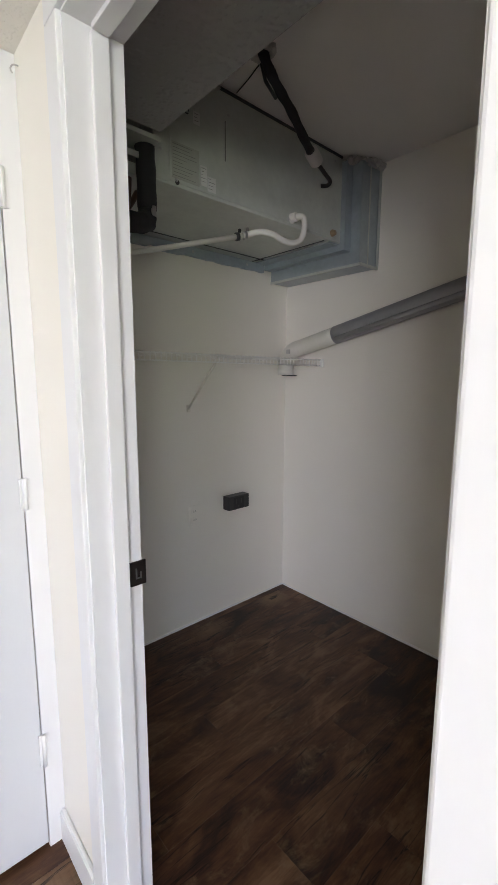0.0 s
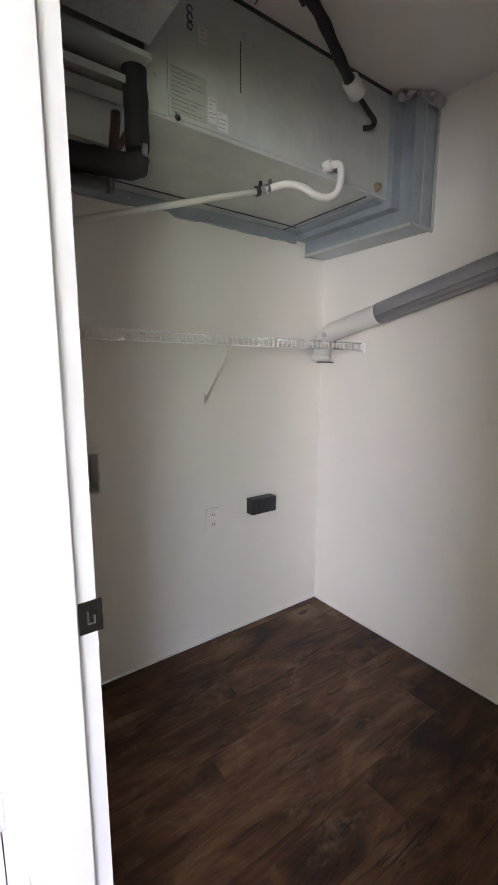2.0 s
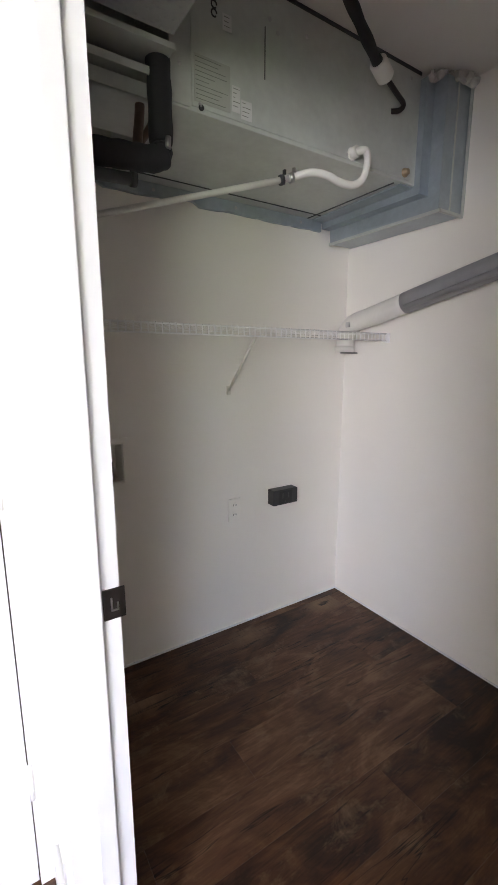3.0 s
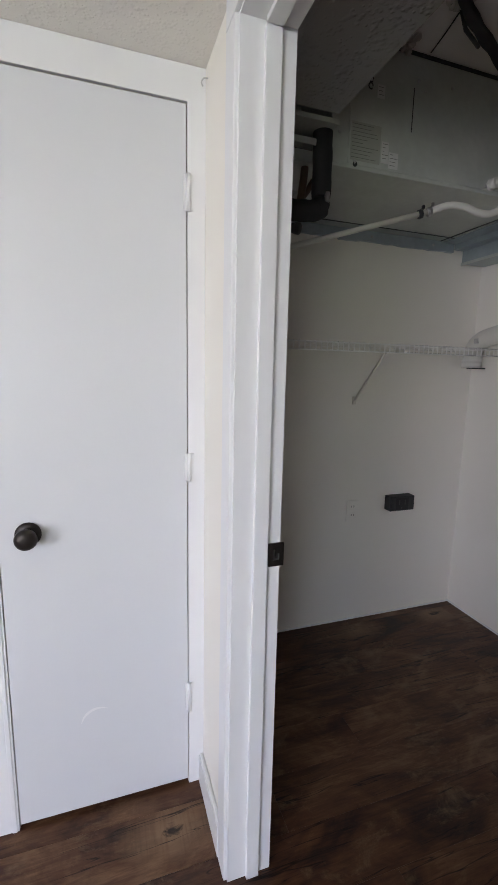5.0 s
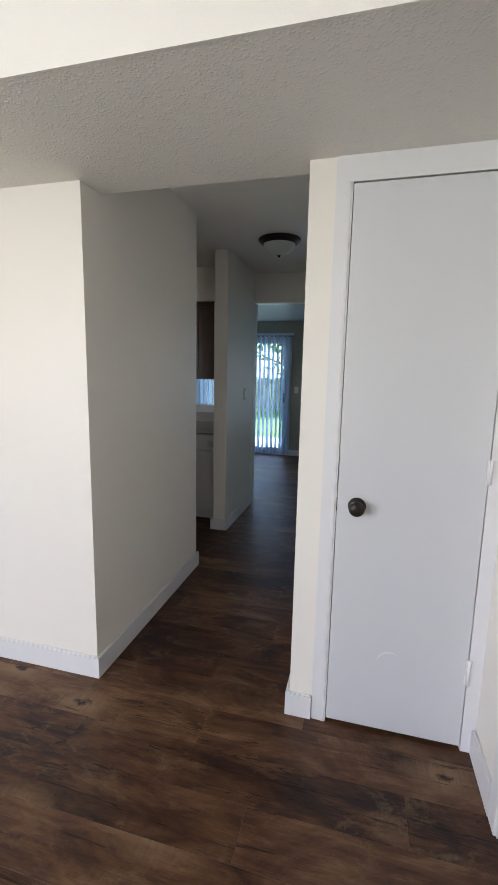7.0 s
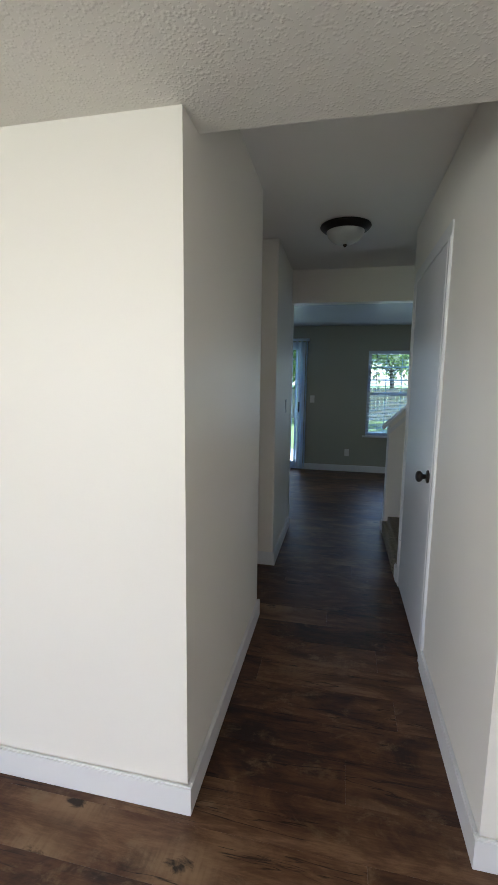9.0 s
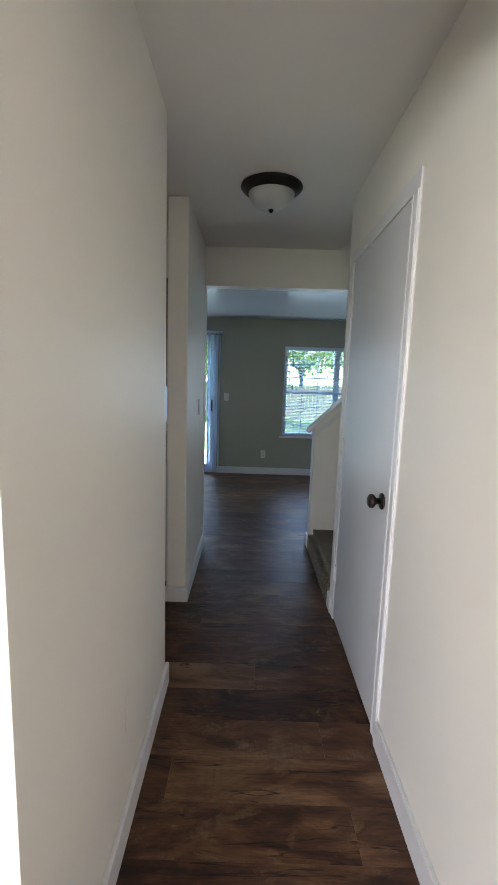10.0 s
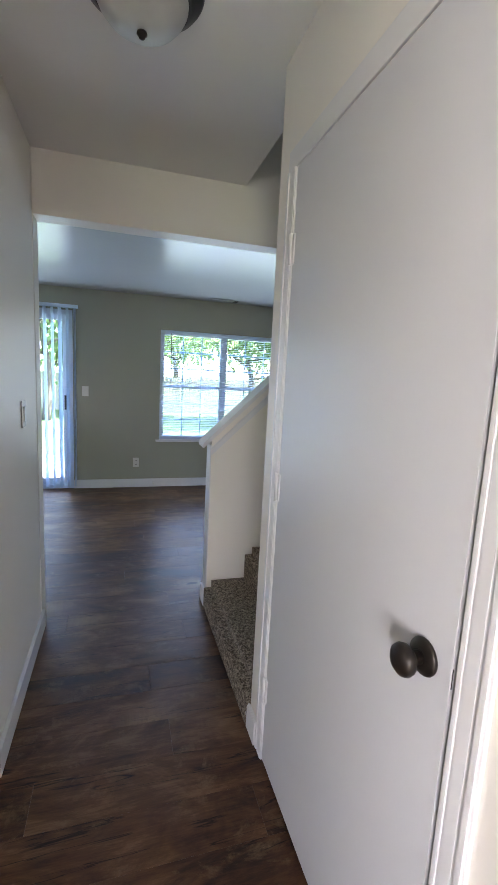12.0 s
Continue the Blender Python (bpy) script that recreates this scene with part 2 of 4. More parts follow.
PAPERDIM = surface("aged_sticker", (0.46, 0.47, 0.42), 0.55, vary=0.06, vscale=20)
INK_FADED = surface("faded_ink", (0.24, 0.245, 0.22), 0.6, vary=0.1)
# cream of the brace, darkened for the shade below the shelf
BRACEP = surface("shaded_brace_cream", (0.73, 0.69, 0.61), 0.5, vary=0.04)
INK = surface("dark_ink", (0.05, 0.05, 0.05), 0.6, vary=0.1)
FOAM = surface("sealing_foam", (0.62, 0.60, 0.55), 0.8, vary=0.2, vscale=25, grain=90, bump=0.5, depth=0.004)
WIRE = surface("white_vinyl_wire", (0.90, 0.89, 0.86), 0.3, vary=0.03)
PLATE = surface("white_plastic_plate", (0.74, 0.73, 0.69), 0.35, vary=0.03)
OPAL = surface("frosted_glass_shade", (0.60, 0.62, 0.60), 0.42, vary=0.12, vscale=6, grain=18, bump=0.03)
CARPET = loop_carpet("speckled_carpet")
CABWOOD = surface("brown_cabinet_wood", (0.12, 0.040, 0.022), 0.38, vary=0.25, vscale=4, grain=30, bump=0.06, stretch=(6, 6, 0.7))
CABDARK = surface("dark_cabinet_wood", (0.105, 0.043, 0.031), 0.3, vary=0.25, vscale=4, grain=30, bump=0.06, stretch=(6, 6, 0.7))
COUNTER = surface("laminate_counter", (0.50, 0.47, 0.42), 0.35, vary=0.12, vscale=40, grain=200, bump=0.03)
APPL = surface("white_enamel", (0.74, 0.73, 0.70), 0.25, vary=0.02)
# white vinyl with the blue of the sky light mixed into its colour
VINYL = surface("blue_cast_vinyl_frame", (0.68, 0.75, 0.84), 0.35, vary=0.02)
# white slats, their blue backlight painted into both colours
SLAT = let_light_through(surface("blue_cast_blind_slat", (0.74, 0.80, 0.86), 0.45, vary=0.02), (0.72, 0.85, 0.97), 0.5)
GLASS = glass("blue_cast_glass")
GRASS = surface("lawn", (0.10, 0.16, 0.045), 0.9, vary=0.3, vscale=0.7, grain=30, bump=0.6, depth=0.02, tint=(0.05, 0.085, 0.02))
CONCRETE = surface("patio_concrete", (0.42, 0.41, 0.38), 0.85, vary=0.12, vscale=2, grain=40, bump=0.3)
FENCEW = surface("weathered_fence", (0.34, 0.30, 0.25), 0.8, vary=0.2, vscale=3, grain=25, bump=0.3, stretch=(5, 5, 0.5))
BARK = surface("bark", (0.13, 0.10, 0.075), 0.9, vary=0.3, vscale=12, grain=40, bump=0.8, depth=0.02, stretch=(2, 2, 0.5))
LEAF = let_light_through(leafy("leaves", (0.05, 0.10, 0.035), (0.14, 0.21, 0.075)), (0.22, 0.32, 0.12), 0.5)
STUCCO = surface("stucco", (0.55, 0.52, 0.46), 0.9, vary=0.06, vscale=2, grain=90, bump=0.4)
DARKIN = surface("dark_interior_metal", (0.10, 0.105, 0.105), 0.55, metal=0.4, vary=0.3, vscale=12)


# ---- building helpers ----
def box(bm, x0, x1, y0, y1, z0, z1, bev=0.0, segs=2):
    r = bmesh.ops.create_cube(bm, size=1.0, matrix=Matrix.LocRotScale(
        ((x0 + x1) / 2, (y0 + y1) / 2, (z0 + z1) / 2), None, (abs(x1 - x0), abs(y1 - y0), abs(z1 - z0))))
    if bev:
        es = list({e for v in r["verts"] for e in v.link_edges})
        bmesh.ops.bevel(bm, geom=es, offset=bev, segments=segs, affect="EDGES", profile=0.6)


def boxes(*specs, bev=0.0):
    bm = bmesh.new()
    for s in specs:
        box(bm, *s, bev=bev)
    return bm


def tube(bm, pts, r, seg=14, caps=True):
    """A round tube along points; r is one radius or one for each point."""
    pts = [Vector(p) for p in pts]
    rs = r if isinstance(r, (list, tuple)) else [r] * len(pts)
    rings = []
    side = None
    for i, p in enumerate(pts):
        d = (pts[min(i + 1, len(pts) - 1)] - pts[max(i - 1, 0)]).normalized()
        if side is None:
            side = d.orthogonal().normalized()
        side = (side - d * side.dot(d)).normalized()
        up = d.cross(side)
        rings.append([bm.verts.new(p + (side * math.cos(a) + up * math.sin(a)) * rs[i])
                      for a in [2 * math.pi * k / seg for k in range(seg)]])
    for a, c in zip(rings, rings[1:]):
        for k in range(seg):
            f = bm.faces.new((a[k], a[(k + 1) % seg], c[(k + 1) % seg], c[k]))
            f.smooth = True
    if caps:
        bm.faces.new(rings[0][::-1])
        bm.faces.new(rings[-1])


def smooth_path(pts, steps=6):
    """Catmull-Rom points through pts."""
    pts = [Vector(p) for p in pts]
    out = []
    for i in range(len(pts) - 1):
        p0, p1, p2, p3 = pts[max(i - 1, 0)], pts[i], pts[i + 1], pts[min(i + 2, len(pts) - 1)]
        for k in range(steps):
            t = k / steps
            out.append(0.5 * (2 * p1 + (p2 - p0) * t + (2 * p0 - 5 * p1 + 4 * p2 - p3) * t * t
                              + (3 * p1 - p0 - 3 * p2 + p3) * t ** 3))
    return out + [pts[-1]]


def lathe(bm, centre, axis, profile, seg=32):
    """A turned shape: profile of (distance along axis, radius)."""
    c, d = Vector(centre), Vector(axis).normalized()
    s = d.orthogonal().normalized()
    u = d.cross(s)
    rings = []
    for h, r in profile:
        if r < 1e-5:
            rings.append([bm.verts.new(c + d * h)])
        else:
            rings.append([bm.verts.new(c + d * h + (s * math.cos(2 * math.pi * k / seg) + u * math.sin(2 * math.pi * k / seg)) * r)
                          for k in range(seg)])
    for a, b in zip(rings, rings[1:]):
        for k in range(seg):
            k2 = (k + 1) % seg
            vs = [a[k % len(a)], a[k2 % len(a)], b[k2 % len(b)], b[k % len(b)]]
            vs = list(dict.fromkeys(vs))
            if len(vs) > 2:
                bm.faces.new(vs).smooth = True


def mesh_of(name, bm, material):
    bmesh.ops.recalc_face_normals(bm, faces=bm.faces[:])
    me = bpy.data.meshes.new(name)
    bm.to_mesh(me)
    bm.free()
    me.materials.append(material)
    return me


def thing(name, at, label, category, group="", kind=""):
    ob = new(name)
    ob.empty_display_size = 0.1
    ob.location = at
    return tagged(ob, label, category, group, kind)


def part(name, bm, material, parent, label=""):
    """One mesh, in world metres, under a thing or part."""
    ob = new(name, mesh_of(name, bm, material))
    ob.parent = parent
    if parent.parent is None:
        ob.matrix_parent_inverse = Matrix.Translation(parent.location).inverted()
    return tagged(ob, label)


def structure(name, bm, material, label, category):
    return tagged(new(name, mesh_of(name, bm, material)), label, category, "", "structure")


def solid(name, bm, material, label, category, group=""):
    return tagged(new(name, mesh_of(name, bm, material)), label, category, group)


# ---- structure ----
H = 2.40
HL = 2.41
block = structure("wall_block", boxes((-1.85, -0.936, 1.447, 2.676, 0, H)), CREAM, "cream painted wall block between hall and kitchen", "wall")
structure("wall_closet_front", boxes((-0.045, 0.104, 1.48, 1.58, 0, H), (0.606, 0.655, 1.48, 1.58, 0, H), (0.104, 0.606, 1.48, 1.58, 2.027, H)),
          CREAM, "cream wall around the narrow closet door", "wall")
structure("wall_hall_east", boxes((-0.045, 0.075, 1.58, 2.444, 0, H), (-0.045, 0.075, 3.265, 3.43, 0, H), (-0.045, 0.075, 2.444, 3.265, 2.035, H)),
          CREAM, "cream hall wall with a white storage door", "wall")
structure("wall_laundry_west", boxes((0.655, 0.766, -3, 0.404, 0, 2.6), (0.655, 0.766, 1.17, 2.165, 0, 2.6), (0.655, 0.766, 0.404, 1.17, 2.035, 2.6)),
          CREAM, "cream wall with the laundry doorway", "wall")
structure("wall_laundry_north", boxes((0.075, 0.955, 2.165, 2.29, 0, HL), (1.085, 2.45, 2.165, 2.29, 0, HL), (0.955, 1.085, 2.165, 2.29, 0, 0.85),
          (0.955, 1.085, 2.165, 2.29, 1.02, HL)), CREAM, "cream laundry wall with outlets and shelf", "wall")
structure("wall_laundry_east", boxes((2.32, 2.45, -0.1, 2.165, 0, HL)), CREAM, "cream laundry wall behind the vent pipe", "wall")
structure("wall_laundry_south", boxes((0.766, 2.32, -0.1, 0.02, 0, HL)), CREAM, "plain cream laundry wall", "wall")
structure("wall_stub", boxes((-1.078, -0.957, 3.428, 4.33, 0, H), bev=0.012), CREAM, "cream hall wall end with rounded corners", "wall")
structure("wall_header", boxes((-1.085, 3.0, 4.33, 4.45, 2.112, 4.8)), CREAM, "cream drop header between hall and living room", "wall")
structure("wall_kitchen_north", boxes((-3.27, -2.35, 4.33, 4.45, 0, H), (-1.15, -0.955, 4.33, 4.45, 0, 2.112), (-1.15, -1.085, 4.33, 4.45, 2.112, H), (-2.35, -1.15, 4.33, 4.45, 0, 0.973),
          (-2.35, -1.15, 4.33, 4.45, 1.42, H)), CREAM, "kitchen wall with a pass-through opening", "wall")
structure("wall_west", boxes((-3.4, -3.27, -3, -2.95, 0, 2.6), (-3.4, -3.27, -1.41, 7.278, 0, 2.6), (-3.4, -3.27, -2.95, -1.41, 0, 0.95), (-3.4, -3.27, -2.95, -1.41, 2.1, 2.6)), CREAM, "cream outer wall", "wall")
structure("wall_south", boxes((-3.4, -3.15, -3.13, -3, 0, 2.6), (-1.05, 3.12, -3.13, -3, 0, 2.6), (-3.15, -1.05, -3.13, -3, 2.1, 2.6)),
          CREAM, "cream outer wall with a patio opening", "wall")
structure("wall_living_north", boxes((-3.4, -2.76, 7.278, 7.404, 0, 2.595), (-1.07, -0.098, 7.278, 7.404, 0, 2.595), (1.522, 3.12, 7.278, 7.404, 0, 2.595),
          (-2.76, -1.07, 7.278, 7.404, 2.039, 2.595), (-0.098, 1.522, 7.278, 7.404, 0, 0.587), (-0.098, 1.522, 7.278, 7.404, 1.905, 2.595)),
          SAGE, "sage green living room wall with window", "wall")
structure("wall_living_east", boxes((3.0, 3.12, 3.3, 7.278, 0, 4.8)), CREAM, "cream living room wall", "wall")
structure("wall_east", boxes((3.0, 3.12, -3.0, 3.3, 0, 4.8)), CREAM, "plain cream outer wall", "wall")
structure("wall_stairwell_south", boxes((0.075, 3.0, 3.31, 3.43, 0, 4.8)), CREAM, "cream stairwell wall", "wall")
structure("wall_stairwell_upper", boxes((-0.03, 0.077, 3.43, 4.33, 2.52, 4.8)), CREAM, "cream upper stairwell wall", "wall")
structure("wall_stair_side", boxes((1.05, 3.0, 4.38, 4.45, 0, 2.112)), CREAM, "cream wall beside the stairs", "wall")
structure("ceiling", boxes((-3.4, 0.077, 0.9, 4.33, H, 2.56), (0.077, 2.45, -0.1, 3.31, HL, 2.56)), CEIL, "cream textured hall ceiling", "ceiling")
structure("ceiling_front", boxes((-3.4, 0.78, -3.13, 0.9, 2.46, 2.6)), CEIL, "cream ceiling of the front room", "ceiling")
structure("ceiling_back", boxes((0.78, 3.12, -3.13, -0.1, HL, 2.6), (2.45, 3.12, -0.1, 3.31, HL, 2.6)), CEIL, "plain cream ceiling behind the laundry", "ceiling")
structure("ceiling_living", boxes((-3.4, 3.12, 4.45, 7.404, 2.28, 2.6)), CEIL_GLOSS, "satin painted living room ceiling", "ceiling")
structure("ceiling_stairwell", boxes((0.0, 3.12, 3.31, 4.617, 4.8, 4.9)), CEIL, "cream stairwell ceiling", "ceiling")
structure("soffit_hall", boxes((-3.27, 0.655, 0.899, 1.585, 2.11, 2.455)), POPCORN, "dropped soffit with sprayed knockdown texture", "soffit")
structure("soffit_face", boxes((-3.27, 0.655, 0.893, 0.899, 2.108, 2.46)), CEIL, "smooth painted face of the dropped soffit", "soffit")
structure("soffit_laundry", boxes((0.766, 1.07, 0.02, 1.525, 2.11, HL)), SOFFIT_GREY, "grey textured dropped box above the laundry doorway", "soffit")
structure("soffit_kitchen", boxes((-3.27, -1.085, 3.985, 4.33, 2.088, H)), CREAM, "cream soffit above kitchen cabinets", "soffit")

# ground outside
structure("ground", boxes((-400, 400, -400, 400, -0.6, -0.12)), GRASS, "mown green lawn", "lawn")
structure("patio", boxes((-4.2, 1.5, 7.404, 9.6, -0.2, -0.04)), CONCRETE, "concrete patio slab", "patio")
structure("slab", boxes((-3.4, 3.12, -3.13, 7.404, -0.11, -0.009)), CONCRETE, "concrete floor slab", "floor")
structure("roof_upper", boxes((-3.6, 3.3, -3.3, 7.5, 4.95, 5.1)), STUCCO, "flat house roof", "roof")
structure("wall_upper_west", boxes((-3.4, -3.27, -3, 7.278, 2.6, 4.95)), STUCCO, "upper outer wall", "wall")


def baseboard(*segs):
    made = []
    for (x0, x1, y0, y1) in segs:
        bm = boxes((x0, x1, y0, y1, 0.001, 0.102))
        top = [e for e in bm.edges if all(v.co.z > 0.1 for v in e.verts)]
        bmesh.ops.bevel(bm, geom=top, offset=0.005, segments=2, affect="EDGES")
        made.append(structure("baseboard", bm, TRIM, "white painted wooden baseboard", "baseboard"))
    return made


B = 0.016
boards = baseboard((-1.85 - B, -0.936 + B, 1.447 - B, 1.447), (-0.936, -0.936 + B, 1.447, 2.676 + B), (-1.85 - B, -1.85, 1.447, 2.676),
          (-0.045 - B, 0.045, 1.48 - B, 1.48), (-0.045 - B, -0.045, 1.48, 2.374), (-0.045 - B, -0.045, 3.335, 3.43 + B),
          (-0.045, 0.0, 3.43, 3.43 + B), (0.655 - B, 0.655, 1.228, 1.48), (0.655 - B, 0.655, -3, 0.347),
          (-1.078 - B, -0.957 + B, 3.428 - B, 3.428), (-0.957, -0.957 + B, 3.428, 4.33 + B),
          (-1.07, 2.9, 7.278 - B, 7.278))
# the hall face of the block runs slightly out of true
for ob in (block, boards[0], boards[1]):
    for v in ob.data.vertices:
        if v.co.x > -1.0 and v.co.y < 1.5:
            v.co.x += 0.010
# caulk line at the laundry floor
structure("trim", boxes((0.785, 2.32, 2.158, 2.165, 0.0, 0.007), (2.313, 2.32, 0.03, 2.158, 0.0, 0.007)), TRIM, "white caulk bead along the laundry floor", "caulk")


def casing_board(bm, x0, x1, y0, y1, z0, z1):
    box(bm, x0, x1, y0, y1, z0, z1, bev=0.004)


# laundry doorway: jambs, stops and casing
bm = bmesh.new()
for y0, y1 in ((1.16, 1.17), (0.404, 0.414)):
    box(bm, 0.65, 0.770, y0, y1, 0.001, 2.025)
box(bm, 0.65, 0.770, 0.404, 1.17, 2.025, 2.035)
jamb = structure("door_frame_1", bm, TRIM, "white painted laundry door frame without its door", "door frame")
bm = bmesh.new()
for y0, y1 in ((1.149, 1.16), (0.414, 0.425)):
    box(bm, 0.70, 0.735, y0, y1, 0.001, 2.014, bev=0.002)
box(bm, 0.70, 0.735, 0.425, 1.149, 2.014, 2.025, bev=0.002)
part("door_stop", bm, TRIM, jamb)
bm = bmesh.new()
for y0, y1 in ((1.165, 1.228), (0.347, 0.409)):
    casing_board(bm, 0.640, 0.656, y0, y1, 0.001, 2.03)
casing_board(bm, 0.640, 0.656, 0.347, 1.228, 2.03, 2.095)
part("casing", bm, TRIM, jamb)
bm = bmesh.new()
box(bm, 0.739, 0.779, 1.1555, 1.1605, 0.890, 0.949, bev=0.0018)
plate = part("strike_plate", bm, BRONZE, jamb, "dark bronze strike plate")
bm = boxes((0.752, 0.755, 1.1535, 1.1556, 0.907, 0.933), (0.755, 0.766, 1.1535, 1.1556, 0.907, 0.910), (0.763, 0.766, 1.1535, 1.1556, 0.910, 0.923))
part("latch_lip", bm, STEEL, plate, "worn bright latch edges")


def door_knob(parent, at, axis):
    a = Vector(axis)
    bm = bmesh.new()
    lathe(bm, at, axis, [(0, 0.0), (0, 0.032), (0.004, 0.033), (0.008, 0.031), (0.011, 0.020), (0.012, 0.013), (0.012, 0)], 28)
    r = part("rosette", bm, BRONZE, parent, "dark bronze round rosette")
    bm = bmesh.new()
    lathe(bm, Vector(at) + a * 0.012, axis, [(0, 0.0), (0, 0.012), (0.012, 0.0125), (0.018, 0.018), (0.024, 0.026), (0.032, 0.0285), (0.040, 0.026),
                                             (0.046, 0.018), (0.048, 0.008), (0.048, 0)], 28)
    part("knob", bm, BRONZE, r, "dark bronze round knob")


def hinge(parent, x0, x1, y0, y1, z0, z1, pin):
    bm = boxes((x0, x1, y0, y1, z0, z1), bev=0.0012)
    tube(bm, [(pin[0], pin[1], z0 - 0.002), (pin[0], pin[1], z1 + 0.002)], 0.006, 10)
    part("hinge", bm, TRIM, parent, "painted-over white hinge")


# narrow closet door
bm = boxes((0.1065, 0.6035, 1.473, 1.508, 0.018, 2.021), bev=0.0015)
door = structure("door_1", bm, DOORP, "flat white closet door, closed, with bronze knob", "door")
door_knob(door, (0.178, 1.473, 0.913), (0, -1, 0))
for z0, z1 in ((1.767, 1.854), (1.033, 1.113), (0.276, 0.372)):
    hinge(door, 0.596, 0.622, 1.469, 1.474, z0, z1, (0.608, 1.467))
bm = bmesh.new()
for k in range(10):
    a = radians(60 + 11 * k)
    c = radians(60 + 11 * (k + 1))
    w = 0.0035 * math.sin(math.pi * (k + 0.5) / 10) + 0.0006
    bm.faces.new([bm.verts.new((0.335 + (0.05 + o) * math.cos(q), 1.4724, 0.30 + (0.05 + o) * math.sin(q))) for q, o in ((a, -w), (c, -w), (c, w), (a, w))])
part("scuff", bm, TRIM, door, "pale crescent scuff mark")
part("latch", boxes((0.1035, 0.1065, 1.472, 1.479, 0.89, 0.94)), BRONZE, door, "dark latch edge")
bm = bmesh.new()
box(bm, 0.047, 0.1035, 1.471, 1.4795, 0.001, 2.026)
box(bm, 0.6065, 0.6545, 1.471, 1.4795, 0.001, 2.026)
box(bm, 0.047, 0.6545, 1.471, 1.4795, 2.026, 2.109)
box(bm, 0.086, 0.098, 1.4675, 1.471, 0.001, 2.026, bev=0.0015)
structure("door_casing_1", bm, TRIM, "white painted casing of the closet door", "trim")
# hook left in the corner above the door
bm = bmesh.new()
tube(bm, smooth_path([(0.653, 1.44, 2.07), (0.642, 1.44, 2.068), (0.636, 1.44, 2.058), (0.640, 1.44, 2.05)], 4), 0.0018, 8)
solid("wall_hook", bm, STEEL, "tiny metal hook screwed into the wall", "hook")

# hall storage door
bm = boxes((-0.051, -0.016, 2.451, 3.258, 0.018, 2.029), bev=0.0015)
door = structure("door_2", bm, DOORP, "flat white storage door, closed, with bronze knob", "door")
door_knob(door, (-0.051, 2.512, 0.942), (-1, 0, 0))
for z0, z1 in ((1.75, 1.838), (1.0, 1.09), (0.25, 0.34)):
    hinge(door, -0.056, -0.051, 3.243, 3.274, z0, z1, (-0.058, 3.262))
part("latch", boxes((-0.0490, -0.0475, 2.4497, 2.4507, 0.925, 0.96)), BRONZE, door, "dark latch edge")
bm = bmesh.new()
for y0, y1, d in ((2.374, 2.441, 1), (3.268, 3.335, -1)):
    box(bm, -0.053, -0.044, y0, y1, 0.001, 2.036, bev=0.003)
    inner = y1 if d > 0 else y0
    for k, (w, p) in enumerate(((0.010, 0.0555), (0.024, 0.0545), (0.012, 0.057))):
        o = (0.004, 0.018, 0.050)[k]
        a = inner - d * o
        c = a - d * w
        box(bm, -p, -0.05, min(a, c), max(a, c), 0.001, 2.036, bev=0.0015)
box(bm, -0.052, -0.044, 2.374, 3.335, 2.036, 2.10, bev=0.003)
structure("door_casing_2", bm, TRIM, "white fluted wooden door casing", "trim")


# ---- stairs ----
stairs = thing("staircase", (0.5, 3.9, 0), "carpeted staircase rising from the hall", "stairs", kind="structure")
for k in range(11):
    z1 = 0.166 + 0.195 * k
    x0 = -0.062 + 0.25 * k
    bm = boxes((x0, x0 + 0.265 if k < 10 else 2.99, 3.432, 4.375, 0.001 if k == 0 else z1 - 0.24, z1))
    front = [e for e in bm.edges if all(v.co.x < x0 + 0.01 and v.co.z > z1 - 0.01 for v in e.verts)]
    bmesh.ops.bevel(bm, geom=front, offset=0.045, segments=6, affect="EDGES")
    if k < 3:
        bmesh.ops.subdivide_edges(bm, edges=[e for e in bm.edges if e.calc_length() > 0.5], cuts=90, use_grid_fill=True)
        bmesh.ops.subdivide_edges(bm, edges=[e for e in bm.edges if e.calc_length() > 0.05], cuts=16, use_grid_fill=True)
        for v in bm.verts:
            v.co += Vector((-0.5, 0, 0.8)) * (0.007 * (noise.noise(v.co * 60) + 0.5 * noise.noise(v.co * 130))) if v.co.z > 0.004 and 3.44 < v.co.y < 4.37 else Vector((0, 0, 0))
    for f in bm.faces:
        f.smooth = True
    part("step", bm, CARPET, stairs)


def sloped(bm, x0, z0, x1, z1, y0, y1, below):
    """A board or wall whose top runs from (x0, z0) to (x1, z1); below: its depth, or None down to the floor."""
    v = [[bm.verts.new((x, y, z)) for x, z in ((x0, z0), (x1, z1), (x1, z1 - below if below else 0.0), (x0, z0 - below if below else 0.0))] for y in (y0, y1)]
    bm.faces.new(v[0]), bm.faces.new(v[1][::-1])
    for k in range(4):
        bm.faces.new((v[0][k], v[1][k], v[1][(k + 1) % 4], v[0][(k + 1) % 4]))


bm = bmesh.new()
sloped(bm, -0.045, 1.03, 1.05, 2.09, 4.378, 4.478, None)
pony = structure("wall_pony", bm, CREAM, "low cream stair wall with sloped white cap", "wall")
bm = bmesh.new()
sloped(bm, -0.10, 1.012, 1.04, 2.11, 4.352, 4.504, 0.03)
bmesh.ops.bevel(bm, geom=bm.edges[:], offset=0.006, segments=2, affect="EDGES")
part("cap", bm, TRIM, pony, "white sloped wooden cap")
bm = bmesh.new()
sloped(bm, -0.055, 0.98, 1.05, 2.04, 4.366, 4.3775, 0.045)
part("trim_board", bm, TRIM, pony, "white trim under the cap")
